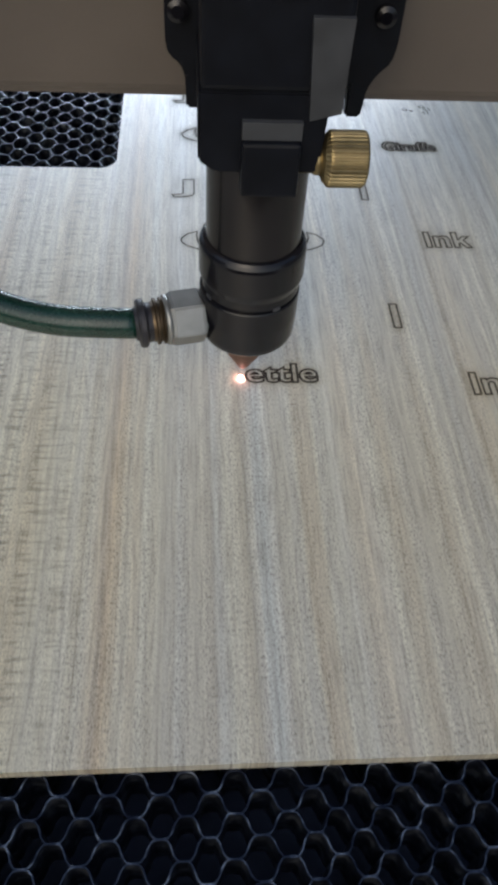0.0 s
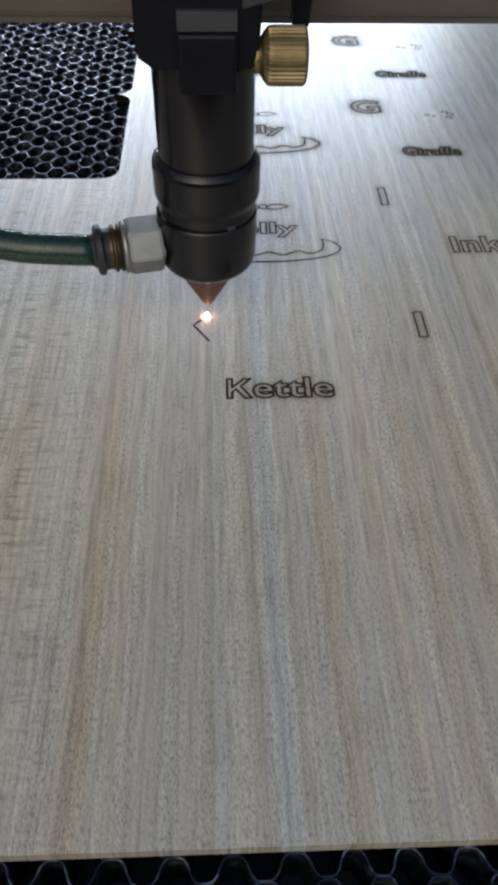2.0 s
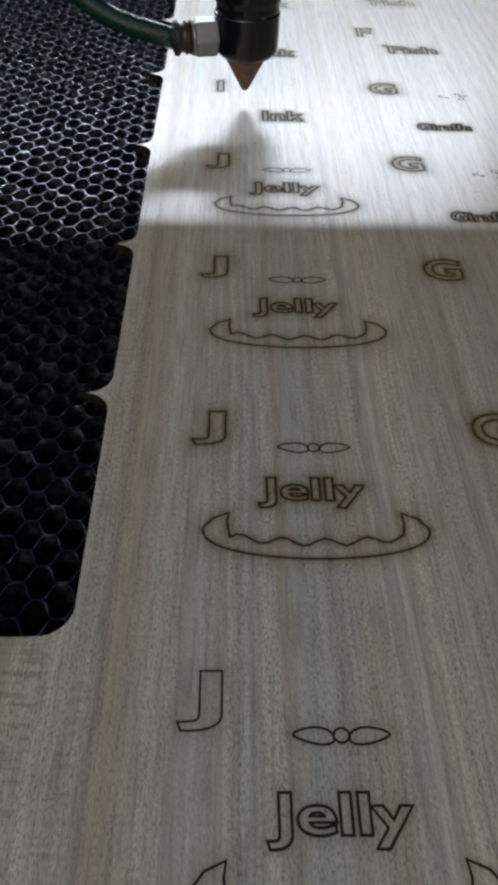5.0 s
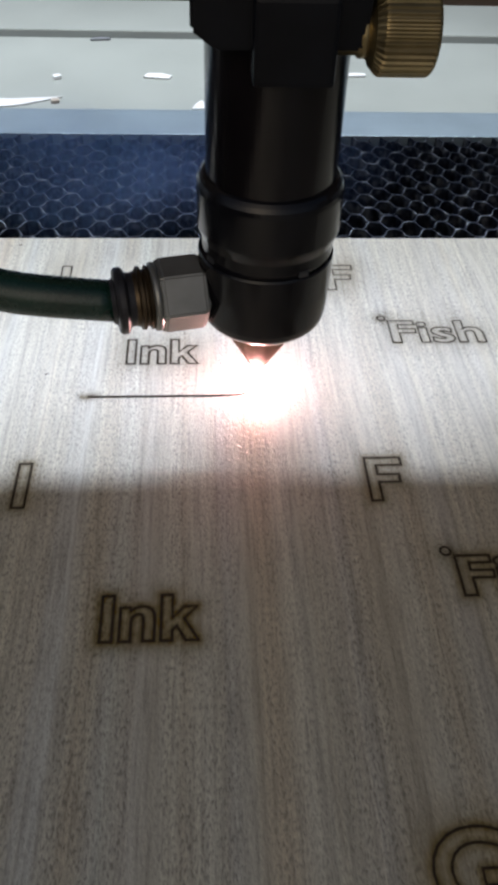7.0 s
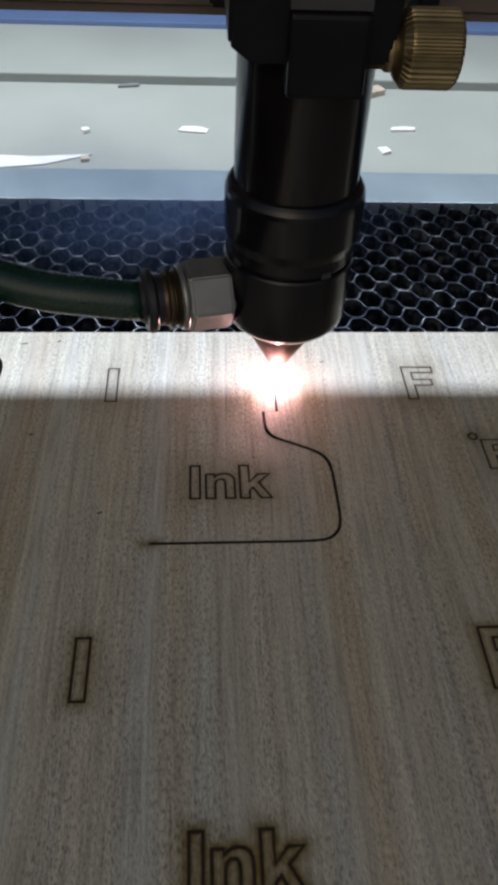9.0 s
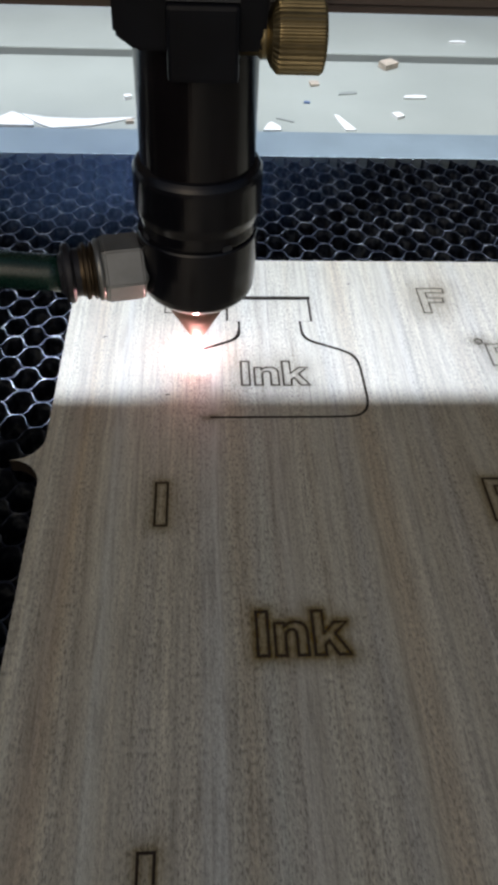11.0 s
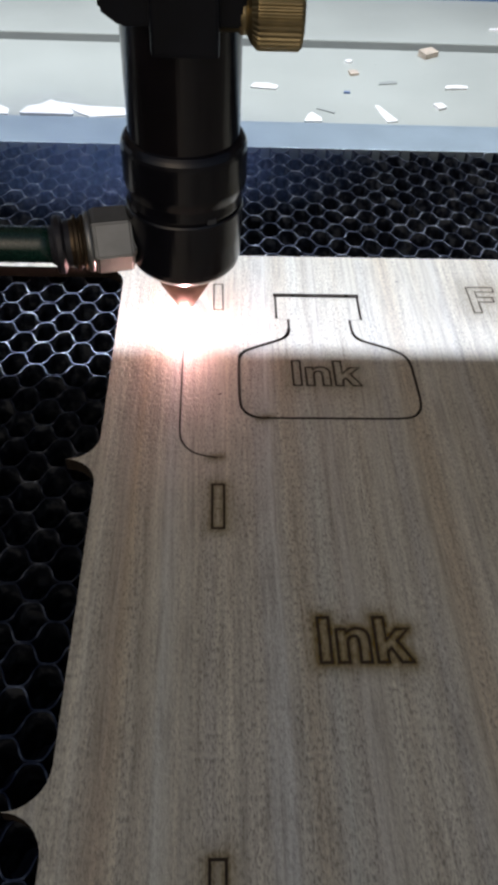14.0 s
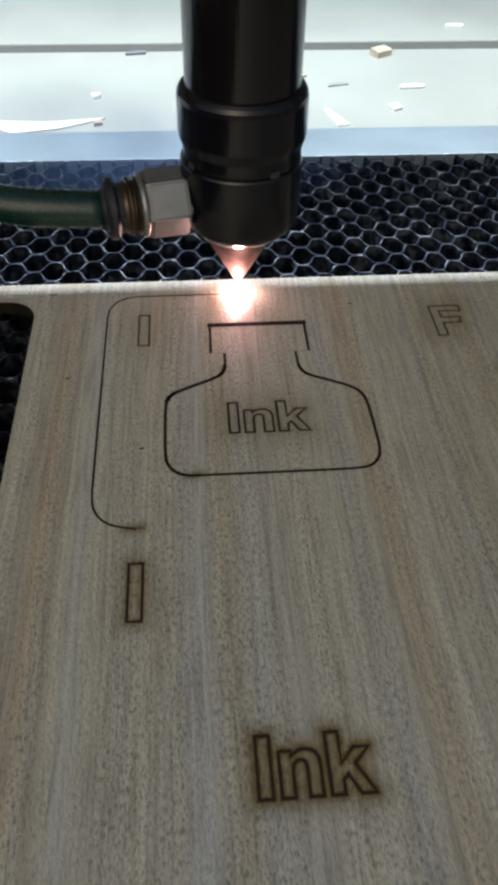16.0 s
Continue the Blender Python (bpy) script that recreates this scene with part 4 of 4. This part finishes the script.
# ---- movement ----
def head_track():
    tr = [(t, x, y) for t, x, y in SMALL_K if t > -0.05]
    t0, x0, y0 = SMALL_K[0]
    t1, x1, y1 = SMALL_K[1]
    u = (0 - t0) / (t1 - t0)
    tr.insert(0, (0.0, x0 + u * (x1 - x0), y0 + u * (y1 - y0)))
    tr += [(1.5, 14.1, -479.0)] + BIG_K + [(3.5, 7.8, -458.5), (3.7, 7.9, -424.0), (3.9, 7.9, -386.0), (4.2, 8.9, -335.0), (4.6, 9.5, -255.0), (5.0, 10.2, -150.0), (5.35, 10.6, -62.0)]
    tr += BOTTLE + CARD[:-1]
    return tr


def motions():
    track = head_track()
    dense = []
    for (t0, x0, y0), (t1, x1, y1) in zip(track, track[1:]):
        n = max(1, round((t1 - t0) / 0.1))
        dense += [(t0 + (t1 - t0) * k / n, x0 + (x1 - x0) * k / n, y0 + (y1 - y0) * k / n) for k in range(n)]
    dense.append(track[-1])
    rows, last = [], -1
    for t, x, y in dense:
        if frame(t) > last:
            rows.append((t, x, y))
            last = frame(t)
    walk(head, [(t, pose(x * MM, y * MM, 0)) for t, x, y in rows])
    walk(gantry, [(t, pose(0, (y + 29.5) * MM, 0)) for t, x, y in rows])
    # the smoke drifts along with the cut once the card outlines are being cut
    wy = [(t, x, y) for t, x, y in rows if t >= 5.2]
    smoke_rows = [(0, pose(0.01, -0.05, -0.16)), (5.1, pose(0.01, -0.05, -0.16))]
    for t, x, y in wy[::4]:
        rise = min(1.0, max(0.0, (t - 5.3) / 0.7))
        smoke_rows.append((t, pose(x * MM * 0.8 + 0.004, y * MM * 0.6, -0.16 * (1 - rise))))
    walk(smoke, smoke_rows)
    # hose sways on its fitting
    hx, hy, hz = HOSE_AT
    walk(hose, [(t, pose(hx, hy, hz, 0, a, 0)) for t, a in ((0, 5), (1.5, 5), (3.0, 9), (4.2, 20), (5.2, 14), (6.5, 9), (8.0, 7), (9.5, 9), (12.0, 4), (13.5, 2), (16.0, 5))])
    # glow under the nozzle: lowered while the beam is on, drawn up inside the nozzle while it is off
    spark_rows = [(0, 1), (1.28, 1), (1.36, 0), (1.62, 0), (1.7, 1), (3.33, 1), (3.4, 0), (5.5, 0), (5.6, 1), (12.03, 1), (12.1, 0), (12.3, 0), (12.38, 1), (16.0, 1)]
    walk(spark, [(t, pose(0, 0, (0.5 if s else 28.0) * MM)) for t, s in spark_rows])
    # the flame burns high or low in the kerf
    flame_rows = [(0, 28.0), (2.88, 28.0), (2.95, -1.32), (3.13, -1.32), (3.2, 28.0), (5.5, 28.0), (5.6, 0.3), (6.5, 0.3), (6.9, 1.3), (7.6, 1.5), (8.0, 0.3), (9.5, 0.0), (11.8, -0.6), (12.03, -0.6), (12.1, 28.0), (12.3, 28.0), (12.38, -0.6), (12.6, -0.4),
                  (12.95, 1.2), (13.8, 1.5), (14.6, 1.7), (14.85, 0.0), (15.0, -0.7), (16.0, -0.7)]
    walk(flame, [(t, pose(0, 0, z * MM)) for t, z in flame_rows])
    # the added bloom shells rise for strong glare, sink for weak, hide in the nozzle between
    bloom_rows = [(0, 28.0), (6.35, 28.0), (6.5, -2.0), (6.9, 0.6), (7.6, 1.0), (8.0, -2.9), (8.8, -2.3), (9.7, -2.6), (11.8, -5.0), (11.9, 28.0), (12.6, 28.0), (12.7, -3.0), (12.95, -0.4), (13.8, 0.8), (14.6, 1.4),
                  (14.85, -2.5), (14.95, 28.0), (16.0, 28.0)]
    walk(flare, [(t, pose(0, 0, z * MM)) for t, z in bloom_rows])
    # sparks wait in the kerf, fly low over the veneer and drop behind the sheet's edge
    flights = ((2.9, 3.0, (0.1, -462.7), (26.0, -473.0)), (2.9, 3.0, (0.1, -462.7), (17.5, -461.0)), (2.87, 3.0, (0.1, -462.7), (-15.0, -456.0)), (3.2, 3.3, (5.2, -464.0), (1.0, -471.5)))
    for (ob, heading), (t0, t1, a, b) in zip(FLYING, flights):
        far = (b[0] + 3 * (b[0] - a[0]), b[1] + 3 * (b[1] - a[1]))
        rows = [(0, *a, -2.0), (t0, *a, -2.0), (t1, *b, 1.0), (t1 + 0.2, *far, -2.0), (16.0, *far, -2.0)]
        walk(ob, [(t, pose(x * MM, y * MM, z * MM, 0, 0, heading)) for t, x, y, z in rows])
    # each stretch of kerf comes up through the veneer as the beam passes
    for ob, t in KERFS:
        if t <= 0:
            continue
        if t >= 16.0:
            walk(ob, [(0, pose(0, 0, -1.5 * MM)), (16.0, pose(0, 0, -1.5 * MM))])
            continue
        walk(ob, [(0, pose(0, 0, -1.5 * MM)), (max(0.04, t - 0.1), pose(0, 0, -1.5 * MM)), (t, pose(0, 0, 0)), (16.0, pose(0, 0, 0))])


motions()
